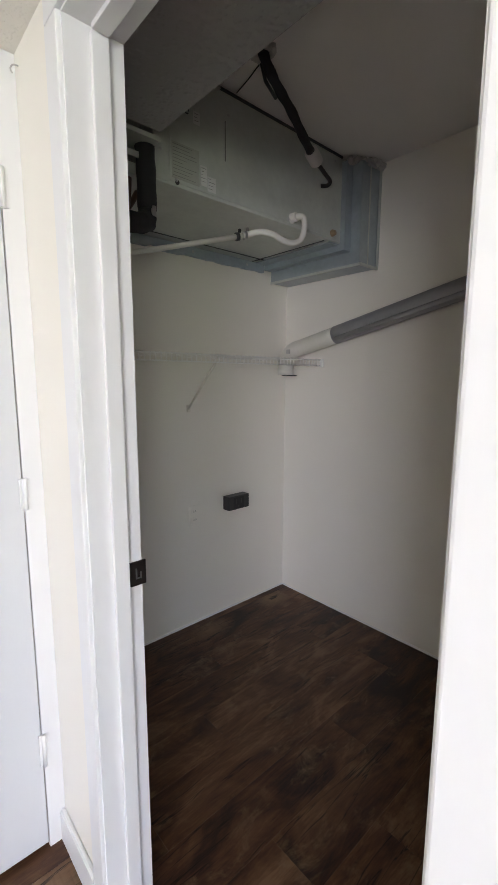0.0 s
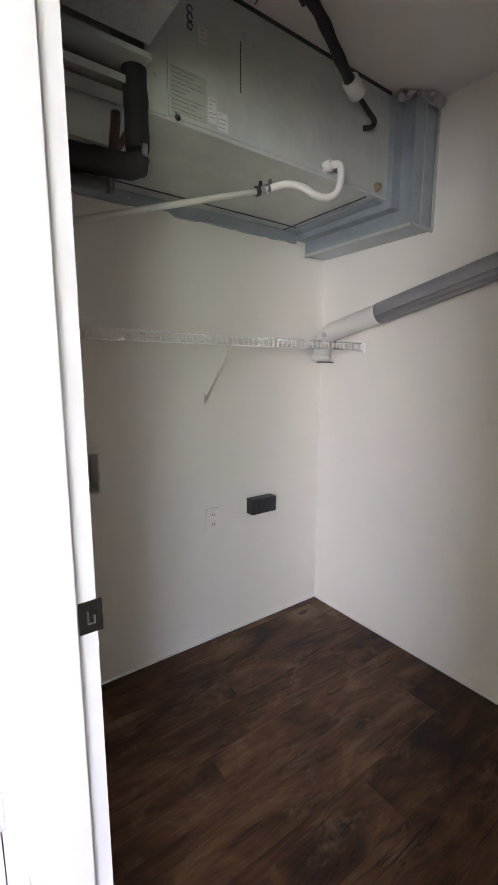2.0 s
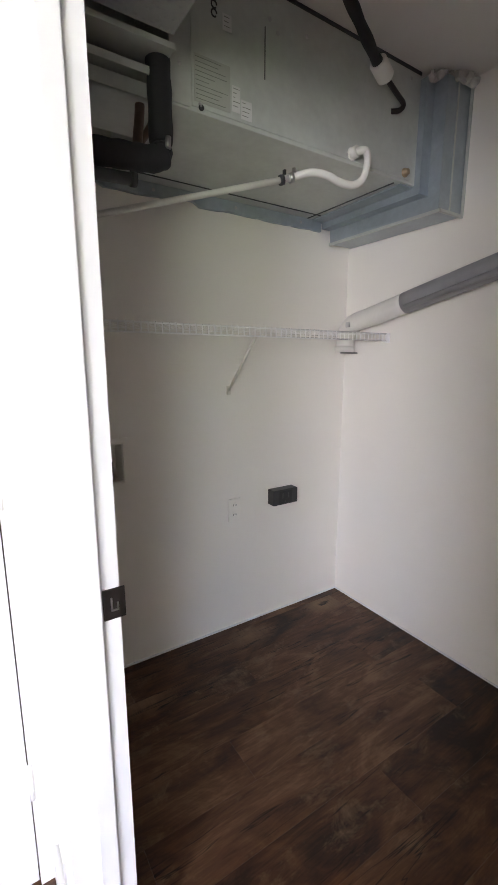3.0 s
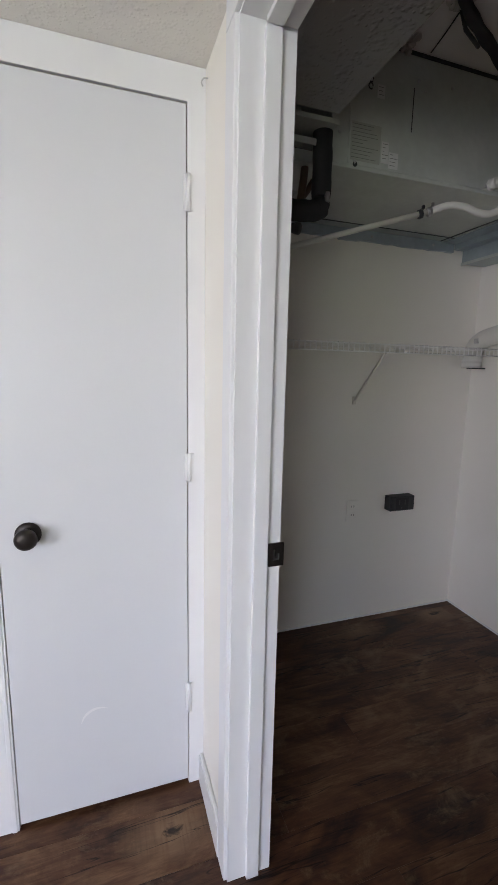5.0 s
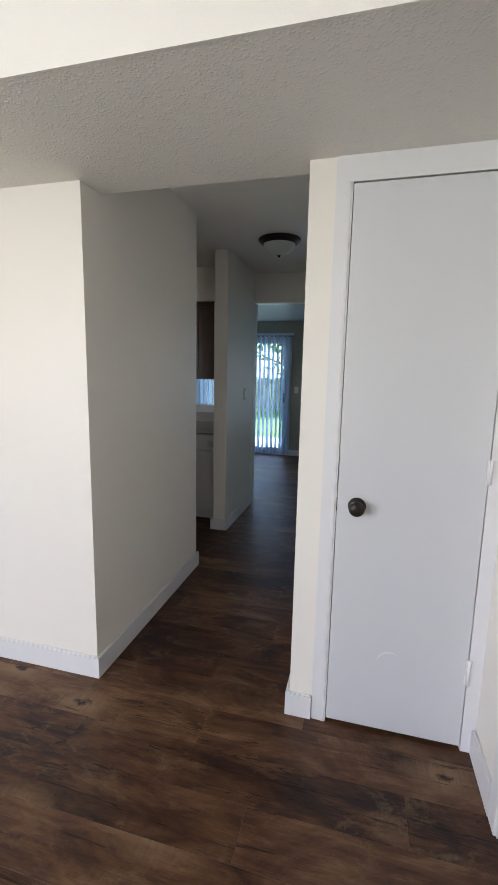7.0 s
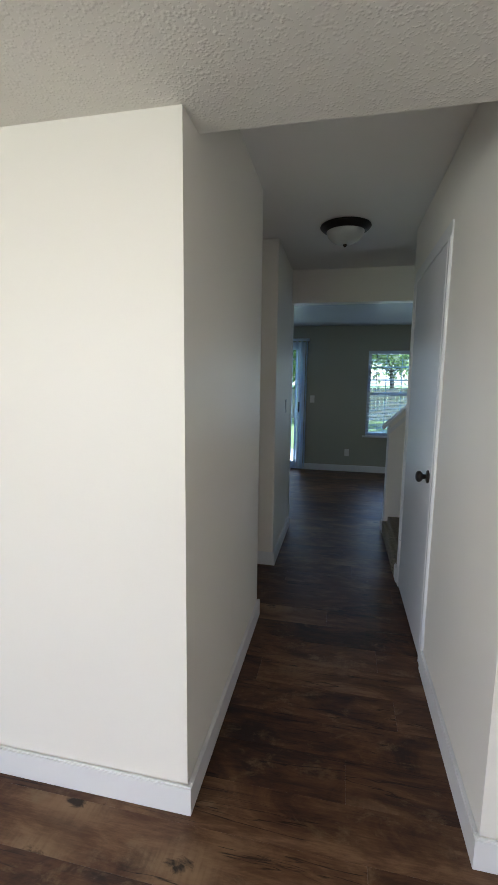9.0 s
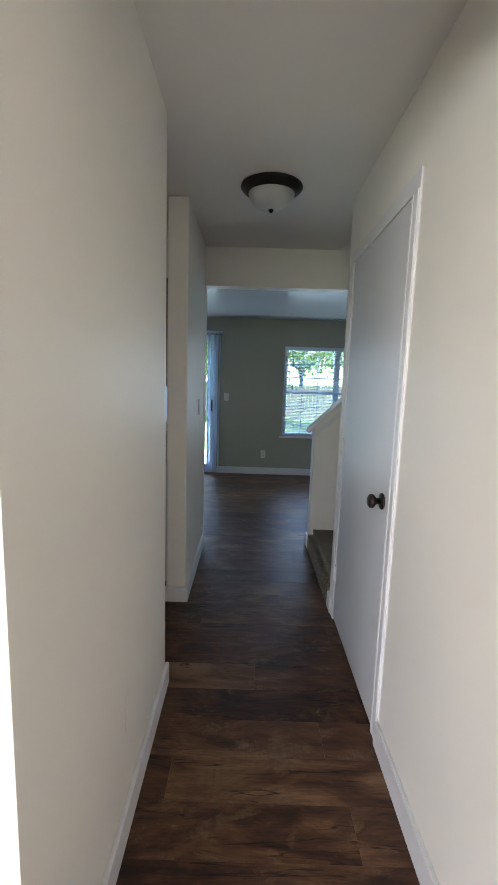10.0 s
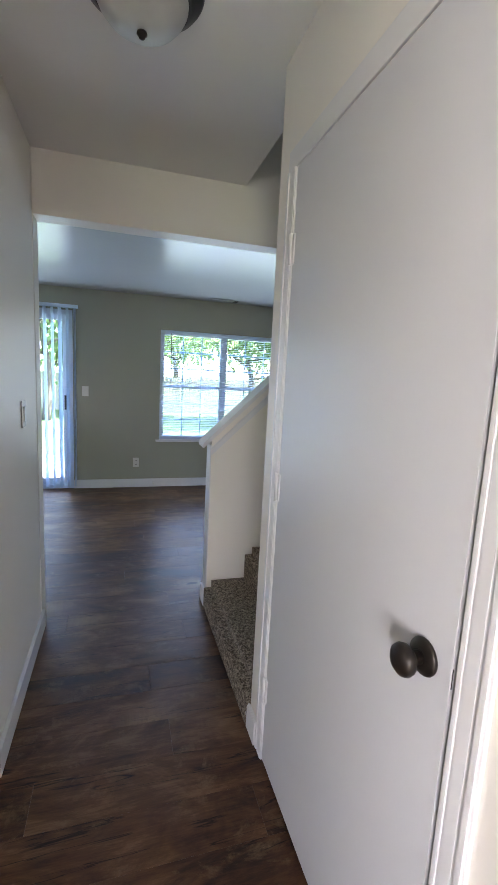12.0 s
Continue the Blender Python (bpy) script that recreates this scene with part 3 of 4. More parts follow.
part("end_trim", boxes((-0.053, -0.045, 4.376, 4.48, 0.10, 1.0), bev=0.002), TRIM, pony, "white end board")
part("base_block", boxes((-0.066, -0.045, 4.376, 4.492, 0.001, 0.10), bev=0.004), TRIM, pony, "white baseboard block")


# ---- laundry closet: air handler and pipes ----
FY = 1.627
ah = thing("air_handler", (1.6, 1.9, 2.02), "galvanized steel air handler hung under the ceiling", "air handler")
part("cabinet", boxes((1.10, 2.128, FY, 2.163, 2.02, 2.398), bev=0.003), GALV, ah)
part("front_panel", boxes((1.165, 2.085, FY - 0.003, FY, 2.032, 2.392), bev=0.001), GALV, ah)
part("end_panel", boxes((1.102, 1.160, FY - 0.004, FY, 2.026, 2.394), bev=0.001), GALV, ah)
# solid dark strip in place of the shade between cabinet and ceiling
part("top_gap_strip", boxes((1.10, 2.12, FY - 0.003, FY + 0.004, 2.398, 2.409), bev=0.002), DARKIN, ah, "dark strip standing for the shaded gap at the ceiling")
part("seam", boxes((1.402, 1.405, FY - 0.0045, FY - 0.003, 2.165, 2.30)), DARKIN, ah, "dark panel slot")
part("bottom_seam", boxes((2.02, 2.024, FY + 0.02, 2.16, 2.0165, 2.02), (1.14, 2.10, 2.085, 2.088, 2.0165, 2.02)), DARKIN, ah)
part("bottom_rail", boxes((2.05, 2.125, FY + 0.01, 2.16, 2.013, 2.0195), bev=0.001), GALV_BLUE, ah)
for x0, x1, z0, z1, m, lab in ((1.172, 1.285, 2.045, 2.160, PAPERDIM, "aged grey data sticker"), (1.290, 1.318, 2.052, 2.118, PAPER, "white rating sticker"),
                               (1.321, 1.358, 2.040, 2.090, PAPER, "white warning sticker"), (1.262, 1.290, 2.243, 2.283, PAPER, "small white sticker")):
    s = part("sticker", boxes((x0, x1, FY - 0.0042, FY - 0.003, z0, z1)), m, ah, lab)
    bm = bmesh.new()
    rows = int((z1 - z0) / 0.011)
    for k in range(rows):
        zz = z1 - 0.008 - k * 0.011
        w = (x1 - x0) * (0.92, 0.55, 0.86, 0.74, 0.4, 0.9, 0.66)[(k * 3 + rows) % 7]
        box(bm, x0 + 0.004, x0 + w, FY - 0.0047, FY - 0.0042, zz, zz + 0.0016)
    part("print", bm, INK_FADED, s, "rows of faded print")
bm = bmesh.new()
for z in (2.272, 2.292, 2.312):
    tube(bm, [(1.235 + 0.008 * math.cos(a), FY - 0.0045, z + 0.009 * math.sin(a)) for a in [k * 0.55 for k in range(11)]], 0.0022, 6)
part("emblem", bm, INK, ah, "dark round marks")
for x, z in ((1.19, 2.04), (1.45, 2.30), (1.56, 2.33), (1.75, 2.045), (2.06, 2.37), (2.06, 2.06), (1.13, 2.12), (1.13, 2.33), (1.42, 2.325)):
    bm = bmesh.new()
    lathe(bm, (x, FY - 0.003, z), (0, -1, 0), [(0, 0.0065), (0.002, 0.006), (0.0035, 0.003), (0.0035, 0)], 10)
    part("screw", bm, STEEL, ah)
bm = bmesh.new()
lathe(bm, (1.192, FY - 0.003, 2.033), (0, -1, 0), [(0, 0.008), (0.003, 0.008), (0.003, 0.005), (0.001, 0.004), (0.001, 0)], 14)
part("grommet", bm, BLACKPL, ah, "small black ring")
bm = bmesh.new()
lathe(bm, (2.052, FY - 0.003, 2.052), (0, -1, 0), [(0, 0.016), (0.006, 0.016), (0.006, 0.011), (0.018, 0.011), (0.018, 0)], 14)
part("drain_plug", bm, BRASS, ah, "brass drain plug")
bm = bmesh.new()
lathe(bm, (1.772, FY - 0.003, 2.052), (0, -1, 0), [(0, 0.021), (0.004, 0.021), (0.006, 0.017), (0.006, 0)], 20)
part("drain_collar", bm, PVC, ah, "white drain collar")

# flange strip along the wall with a brushed paint edge
bm = bmesh.new()
rnd = random.Random(4)
xs = [1.0 + 0.03 * k for k in range(38)]
low = [2.018 - 0.045 - 0.002 * math.sin(k * 0.5) - rnd.uniform(0, 0.005) + (0.012 if k in (0, 1, 13, 14) else 0) for k in range(38)]
va = [[bm.verts.new((x, y, 2.018)) for x in xs] for y in (2.148, 2.164)]
vb = [[bm.verts.new((x, y, z)) for x, z in zip(xs, low)] for y in (2.148, 2.164)]
for k in range(37):
    bm.faces.new((va[0][k], va[0][k + 1], vb[0][k + 1], vb[0][k]))
    bm.faces.new((va[1][k], vb[1][k], vb[1][k + 1], va[1][k + 1]))
    bm.faces.new((vb[0][k], vb[0][k + 1], vb[1][k + 1], vb[1][k]))
    bm.faces.new((va[0][k + 1], va[0][k], va[1][k], va[1][k + 1]))
flange = part("wall_flange", bm, GALV_BLUE, ah, "grey-blue steel flange with uneven paint edge")
for x in (1.25, 1.62, 1.98):
    bm = bmesh.new()
    lathe(bm, (x, 2.148, 1.995), (0, -1, 0), [(0, 0.007), (0.003, 0.005), (0.003, 0)], 10)
    part("screw", bm, STEEL, flange)

# supply duct to the wall
sd = thing("supply_duct", (2.24, 1.85, 1.92), "blue-grey galvanized supply duct entering the wall", "duct")
part("duct_box", boxes((2.17, 2.319, 1.548, 2.15, 1.92, 2.385), bev=0.002), GALV_BLUE, sd)
part("collar", boxes((2.118, 2.17, 1.600, 2.155, 1.985, 2.385), bev=0.002), GALV_BLUE, sd)
part("face_rib", boxes((2.235, 2.241, 1.5445, 1.548, 1.93, 2.375)), GALV, sd, "raised seam")
part("lip", boxes((2.165, 2.319, 1.538, 1.548, 1.914, 1.926), (2.165, 2.172, 1.538, 2.15, 1.914, 1.926)), GALV, sd, "folded steel lip")
part("corner_edge", boxes((2.312, 2.3195, 1.536, 1.546, 1.92, 2.39)), GALV, sd, "folded wall edge")
bm = bmesh.new()
rnd = random.Random(9)
for k in range(40):
    t = k / 39
    p = Vector((2.14 + 0.05 * min(1, t * 3) + 0.13 * t, 1.60 - 0.065 * min(1, t * 2.2), 2.392)) + Vector((rnd.uniform(-0.01, 0.01), rnd.uniform(-0.012, 0.006), rnd.uniform(-0.012, 0.012)))
    bmesh.ops.create_icosphere(bm, subdivisions=1, radius=rnd.uniform(0.009, 0.019), matrix=Matrix.Translation(p))
part("sealant", bm, FOAM, sd, "lumpy torn sealant at the ceiling")
part("top_angle", boxes((2.20, 2.318, 1.528, 1.542, 2.372, 2.392), bev=0.002), STEEL, sd, "steel angle strip")

# refrigerant line from the ceiling
rl = thing("refrigerant_line", (1.373, 1.395, 2.41), "black insulated refrigerant line from ceiling to air handler", "pipe")
bm = bmesh.new()
hose = smooth_path([(1.373, 1.395, 2.405), (1.42, 1.415, 2.382), (1.52, 1.462, 2.378), (1.61, 1.49, 2.36), (1.70, 1.515, 2.322), (1.785, 1.54, 2.292)], 5)
tube(bm, hose, [0.017 + 0.0015 * math.sin(i * 1.3) for i in range(len(hose))], 14)
part("insulation", bm, BLACKFOAM, rl)
bm = bmesh.new()
tube(bm, [(1.385, 1.42, 2.404), (1.43, 1.44, 2.36), (1.52, 1.48, 2.36)], 0.006, 8)
part("cable", bm, BLACKPL, rl, "thin dark cable")
bm = bmesh.new()
tube(bm, [(1.785, 1.54, 2.297), (1.79, 1.542, 2.295), (1.845, 1.556, 2.276), (1.85, 1.558, 2.274)], [0.022, 0.028, 0.028, 0.022], 18)
part("sleeve", bm, PVC, rl, "translucent white sleeve")
bm = bmesh.new()
tube(bm, smooth_path([(1.845, 1.556, 2.276), (1.93, 1.578, 2.262), (1.985, 1.592, 2.252), (1.985, 1.606, 2.238), (1.96, 1.626, 2.235)], 4), 0.009, 12)
part("copper_end", bm, BRONZE, rl, "dark bare line end")
bm = bmesh.new()
rnd = random.Random(3)
for k in range(26):
    a = k * 0.25
    bmesh.ops.create_icosphere(bm, subdivisions=1, radius=rnd.uniform(0.008, 0.016),
                               matrix=Matrix.Translation((1.373 + 0.034 * math.cos(a), 1.395 + 0.034 * math.sin(a), 2.403 + rnd.uniform(-0.006, 0.003))))
part("plaster_patch", bm, FOAM, rl, "rough sealant round the ceiling hole")

# loose wires at the ceiling
lw = thing("ceiling_wires", (1.36, 1.55, 2.405), "thin wires and torn plaster at the ceiling", "wires")
bm = bmesh.new()
tube(bm, [(1.41, 1.45, 2.405), (1.425, 1.52, 2.40), (1.44, 1.60, 2.398)], 0.0022, 6)
part("wire", bm, BLACKPL, lw)
bm = bmesh.new()
rnd = random.Random(6)
for k in range(16):
    bmesh.ops.create_icosphere(bm, subdivisions=1, radius=rnd.uniform(0.006, 0.014),
                               matrix=Matrix.Translation((1.335 + rnd.uniform(-0.02, 0.03), 1.56 + k * 0.004, 2.402 + rnd.uniform(-0.008, 0.002))))
part("plaster", bm, FOAM, lw)

# condensate drain
cd = thing("condensate_pipe", (1.772, 1.6, 2.05), "white plastic condensate drain pipe with hose clamps", "pipe")
bm = bmesh.new()
tube(bm, smooth_path([(1.772, 1.622, 2.052), (1.785, 1.590, 2.055), (1.800, 1.582, 2.048), (1.803, 1.58, 2.01), (1.792, 1.588, 1.965), (1.755, 1.60, 1.943),
                      (1.71, 1.615, 1.948), (1.67, 1.635, 1.968), (1.62, 1.665, 1.975), (1.56, 1.70, 1.955)], 5), 0.0125, 14)
part("hose", bm, PVC, cd)
bm = bmesh.new()
tube(bm, [(1.772, 1.625, 2.052), (1.776, 1.60, 2.055)], 0.019, 16)
part("elbow", bm, PVC, cd)
bm = bmesh.new()
tube(bm, [(1.565, 1.698, 1.957), (1.27, 1.79, 1.875), (0.96, 1.885, 1.79), (0.80, 1.935, 1.747)], 0.0102, 14)
part("pipe", bm, PVC, cd)
for p in (Vector((1.566, 1.697, 1.957)), Vector((1.534, 1.708, 1.948))):
    d = Vector((-0.31, 0.10, -0.087)).normalized()
    bm = bmesh.new()
    tube(bm, [p - d * 0.007, p + d * 0.007], 0.0165, 16)
    box(bm, p.x - 0.004, p.x + 0.004, p.y - 0.02, p.y - 0.01, p.z + 0.012, p.z + 0.026)
    part("clamp", bm, BLACKPL if p.x < 1.55 else STEEL, cd, "steel hose clamp")

# return rack and insulated lines west of the unit
rr = thing("filter_rack", (0.95, 1.75, 2.05), "open galvanized filter rack beside the air handler", "filter rack")
part("back_panel", boxes((0.785, 1.098, 1.86, 1.87, 2.03, 2.40)), GALV, rr)
part("upper_rail", boxes((0.785, 1.085, 1.548, 1.70, 2.098, 2.108), (0.785, 1.085, 1.545, 1.552, 2.094, 2.108), bev=0.001), GALV, rr)
part("lower_rail", boxes((0.785, 1.098, 1.64, 1.86, 2.02, 2.03), (0.785, 1.098, 1.64, 1.648, 2.02, 2.055), bev=0.001), GALV, rr)
part("lower_lip", boxes((0.785, 1.08, 1.60, 1.66, 2.066, 2.071), (0.785, 1.08, 1.598, 1.602, 2.052, 2.071), bev=0.001), GALV, rr, "folded steel lip")
bm = bmesh.new()
for k in range(30):
    box(bm, 0.79 + 0.0095 * k, 0.7955 + 0.0095 * k, 1.664, 1.667, 2.034, 2.052)
box(bm, 0.785, 1.08, 1.664, 1.667, 2.052, 2.066)
part("toothed_strip", bm, DARKIN, rr, "dark toothed steel strip")
part("side_plate", boxes((1.088, 1.0985, 1.60, 1.87, 2.03, 2.105)), GALV, rr)
bm = bmesh.new()
for k in range(16):
    box(bm, 0.80 + 0.018 * k, 0.811 + 0.018 * k, 1.705, 1.72, 2.055, 2.095)
part("filter_pleats", bm, DARKIN, rr, "dark filter pleats")

il = thing("insulated_line", (1.064, 1.60, 1.97), "black foam-covered line bent under the filter rack", "pipe")
bm = bmesh.new()
path = smooth_path([(1.064, 1.612, 2.108), (1.064, 1.606, 2.02), (1.062, 1.602, 1.905)], 5)
tube(bm, path, [0.031 + 0.0012 * math.sin(k * 1.7) for k in range(len(path))], 16)
part("riser", bm, BLACKFOAM, il)
bm = bmesh.new()
path = smooth_path([(1.070, 1.600, 1.880), (1.035, 1.600, 1.862), (0.965, 1.602, 1.856), (0.88, 1.604, 1.850), (0.785, 1.606, 1.848)], 5)
tube(bm, path, [0.026] + [0.032 + 0.0014 * math.sin(k * 2.1) for k in range(len(path) - 1)], 16)
part("run", bm, BLACKFOAM, il)
bm = bmesh.new()
bmesh.ops.create_icosphere(bm, subdivisions=2, radius=0.030, matrix=Matrix.Translation((1.062, 1.601, 1.884)))
part("elbow", bm, BLACKFOAM, il)
bm = bmesh.new()
tube(bm, [(1.070, 1.574, 1.912), (1.068, 1.572, 1.884)], 0.008, 10)
part("bare_pipe", bm, STEEL, il, "bare metal pipe in the gap of the foam")
bm = bmesh.new()
tube(bm, smooth_path([(1.040, 1.68, 2.075), (1.034, 1.675, 2.00), (1.022, 1.665, 1.93), (1.012, 1.65, 1.87)], 4), 0.013, 12)
tube(bm, smooth_path([(1.022, 1.668, 1.915), (1.045, 1.674, 1.945), (1.070, 1.68, 1.985)], 4), 0.010, 10)
part("copper_tube", bm, COPPER, il, "dull brown copper tubes")
bm = bmesh.new()
tube(bm, [(0.99, 1.60, 1.803), (0.785, 1.606, 1.797)], 0.015, 12)
tube(bm, [(0.99, 1.60, 1.803), (0.975, 1.60, 1.803)], 0.018, 12)
part("liquid_line", bm, DARKIN, il, "thin dark line")

# dryer vent pipe on the wall
vp = thing("vent_pipe", (2.262, 1.6, 1.6), "grey dryer vent pipe with white elbow on the wall", "vent pipe")
axis = Vector((0, -1.0, 0.2226)).normalized()
start = Vector((2.262, 2.045, 1.537))
bm = bmesh.new()
tube(bm, [start + axis * 0.31, start + axis * 0.4, start + axis * 2.0], 0.0475, 28)
part("pipe", bm, DUCTGREY, vp)
bm = bmesh.new()
tube(bm, [start + axis * 0.34, start + axis * 2.0], 0.0125, 12)
for v in bm.verts:
    v.co += Vector((-0.043, 0, -0.031))
part("seam", bm, DUCTGREY, vp, "rolled pipe seam")
bm = bmesh.new()
tube(bm, smooth_path([(2.268, 2.115, 1.40), (2.268, 2.112, 1.44), (2.266, 2.095, 1.50), start, start + axis * 0.1, start + axis * 0.312], 5), 0.0465, 26)
part("elbow", bm, PVC, vp, "white painted vent elbow")
bm = bmesh.new()
tube(bm, [(2.268, 2.115, 1.392), (2.268, 2.115, 1.425)], 0.0485, 26)
part("collar", bm, PVC, vp)
part("strap", boxes((2.212, 2.222, 2.035, 2.06, 1.515, 1.54), bev=0.002), STEEL, vp, "small metal strap end")
# thin ink-dark box paints the shadow line below the collar
part("collar_shade", boxes((2.222, 2.312, 2.062, 2.10, 1.386, 1.3915), bev=0.001), INK, vp, "dark strip for the shade under the collar")

# wire shelf
sh = thing("wire_shelf", (1.55, 2.165, 1.46), "white vinyl-coated wire shelf fixed to the wall", "shelf")
for y, z in ((1.872, 1.476), (1.872, 1.444), (2.158, 1.476)):
    bm = bmesh.new()
    tube(bm, [(0.785, y, z), (2.316, y, z)], 0.0034 if y < 2 else 0.0012, 8)
    part("rail", bm, WIRE, sh)
bm = bmesh.new()
tube(bm, [(0, 2.158, 1.4795), (0, 1.90, 1.4795), (0, 1.872, 1.4795), (0, 1.8685, 1.474), (0, 1.8685, 1.444)], [0.0006, 0.0006, 0.002, 0.0027, 0.0027], 6)
wire_mesh = mesh_of("wire", bm, WIRE)
for k in range(60):
    w = new("wire", wire_mesh)
    w.parent = sh
    w.matrix_parent_inverse = Matrix.Translation(sh.location).inverted()
    w.location = (0.80 + 0.0254 * k, 0, 0)
bm = bmesh.new()
tube(bm, [(1.545, 1.876, 1.442), (1.583, 2.158, 1.215)], 0.006, 10)
box(bm, 1.574, 1.592, 2.153, 2.1645, 1.195, 1.235, bev=0.002)
part("brace", bm, BRACEP, sh, "cream painted diagonal brace")
part("end_clip", boxes((2.304, 2.319, 1.862, 1.882, 1.435, 1.482), bev=0.003), WIRE, sh, "white end bracket")


def wall_outlet(name, at, facing, label, gangs="outlet", face=PLATE):
    """A small plate with a duplex outlet or a rocker; facing 's', 'e' or 'w'."""
    t = thing(name, at, label, {"outlet": "outlet", "switch": "light switch", "blank": "cover plate"}[gangs])

    def put(u0, u1, d0, d1, z0, z1, bev=0.0):
        x, y, z = at
        if facing == "s":
            return boxes((x + u0, x + u1, y - d1, y - d0, z + z0, z + z1), bev=bev)
        if facing == "e":
            return boxes((x + d0, x + d1, y + u0, y + u1, z + z0, z + z1), bev=bev)
        return boxes((x - d1, x - d0, y + u0, y + u1, z + z0, z + z1), bev=bev)

    part("plate", put(-0.035, 0.035, 0, 0.006, -0.057, 0.057, 0.002), face, t)
    if gangs == "outlet":
        for dz in (-0.024, 0.024):
            s = part("socket", put(-0.015, 0.015, 0.006, 0.0085, dz - 0.014, dz + 0.014, 0.001), face, t)
            bm = put(-0.008, -0.005, 0.0085, 0.0092, dz - 0.004, dz + 0.006)
            part("slot", bm, INK, s, "dark slot")
            part("slot", put(0.005, 0.008, 0.0085, 0.0092, dz - 0.004, dz + 0.006), INK, s, "dark slot")
    elif gangs == "switch":
        part("toggle", put(-0.016, 0.016, 0.006, 0.011, -0.032, 0.032, 0.001), PLATE, t)
    return t


wall_outlet("wall_outlet", (1.612, 2.165, 0.63), "s", "cream-painted duplex outlet in the laundry wall", "outlet", CREAM)
wall_outlet("cover_plate", (-0.936, 2.07, 0.385), "e", "blank cream-painted cover plate on the hall wall", "blank", CREAM)
wall_outlet("light_switch", (-0.957, 4.0, 1.197), "e", "grey metal switch plate with white rocker", "switch", PLATEGREY)
wall_outlet("light_switch", (-0.94, 7.278, 1.146), "s", "white rocker switch beside the sliding door", "switch")
wall_outlet("wall_outlet", (-0.367, 7.278, 0.305), "s", "white duplex outlet on the sage wall")

wall_outlet("wall_outlet", (2.32, 0.93, 0.29), "w", "white duplex outlet low on the laundry wall")

# dryer receptacle
dr = thing("dryer_receptacle", (1.89, 2.165, 0.66), "black surface-mounted dryer receptacle on the wall", "outlet")
part("housing", boxes((1.815, 1.968, 2.112, 2.165, 0.622, 0.702), bev=0.004), BLACKPL, dr)
bm = bmesh.new()
for x, z0, z1 in ((1.872, 0.655, 0.683), (1.908, 0.655, 0.683), (1.888, 0.633, 0.643)):
    box(bm, x - 0.003, x + 0.003, 2.1105, 2.1122, z0, z1)
part("slots", bm, INK, dr)
part("rim", boxes((1.85, 1.93, 2.1112, 2.1125, 0.628, 0.694), bev=0.0005), BLACKFOAM, dr)

# washer box in the wall
wb = thing("washer_box", (1.02, 2.165, 0.93), "recessed white washer supply box with valves", "washer box")
part("box_shell", boxes((0.956, 1.084, 2.262, 2.270, 0.851, 1.019), (0.956, 0.962, 2.166, 2.262, 0.851, 1.019), (1.078, 1.084, 2.166, 2.262, 0.851, 1.019),
                        (0.962, 1.078, 2.166, 2.262, 0.851, 0.857), (0.962, 1.078, 2.166, 2.262, 1.013, 1.019)), PVC, wb)
part("frame", boxes((0.935, 0.958, 2.157, 2.1645, 0.83, 1.04), (1.082, 1.105, 2.157, 2.1645, 0.83, 1.04), (0.958, 1.082, 2.157, 2.1645, 0.83, 0.853),
                    (0.958, 1.082, 2.157, 2.1645, 1.017, 1.04)), CREAM, wb)
for x in (0.995, 1.045):
    bm = bmesh.new()
    tube(bm, [(x, 2.22, 0.857), (x, 2.22, 0.93)], 0.010, 12)
    tube(bm, [(x, 2.22, 0.91), (x, 2.19, 0.91)], 0.008, 10)
    part("valve", bm, STEEL, wb, "metal stop valve")

# ---- hall: ceiling lamp ----
lamp = thing("ceiling_lamp", (-0.506, 3.28, H), "flush ceiling lamp, dark bronze ring and frosted bowl, off", "lamp")
bm = bmesh.new()
lathe(bm, (-0.506, 3.28, H), (0, 0, -1), [(0.001, 0.0), (0.001, 0.160), (0.008, 0.162), (0.016, 0.156), (0.020, 0.148), (0.030, 0.140), (0.036, 0.130), (0.040, 0.124), (0.036, 0.119), (0.02, 0.113)], 56)
part("ring", bm, BRONZE, lamp, "dark bronze stepped ring")
bm = bmesh.new()
lathe(bm, (-0.506, 3.28, H - 0.034), (0, 0, -1), [(0.0, 0.121), (0.014, 0.119), (0.032, 0.110), (0.052, 0.093), (0.068, 0.068), (0.078, 0.038), (0.081, 0.0)], 48)
part("bowl", bm, OPAL, lamp, "frosted swirled glass bowl")
bm = bmesh.new()
lathe(bm, (-0.506, 3.28, H - 0.114), (0, 0, -1), [(0, 0.0), (0.0, 0.013), (0.005, 0.014), (0.009, 0.010), (0.015, 0.007), (0.018, 0.0)], 18)
part("finial", bm, BRONZE, lamp, "dark bronze finial")


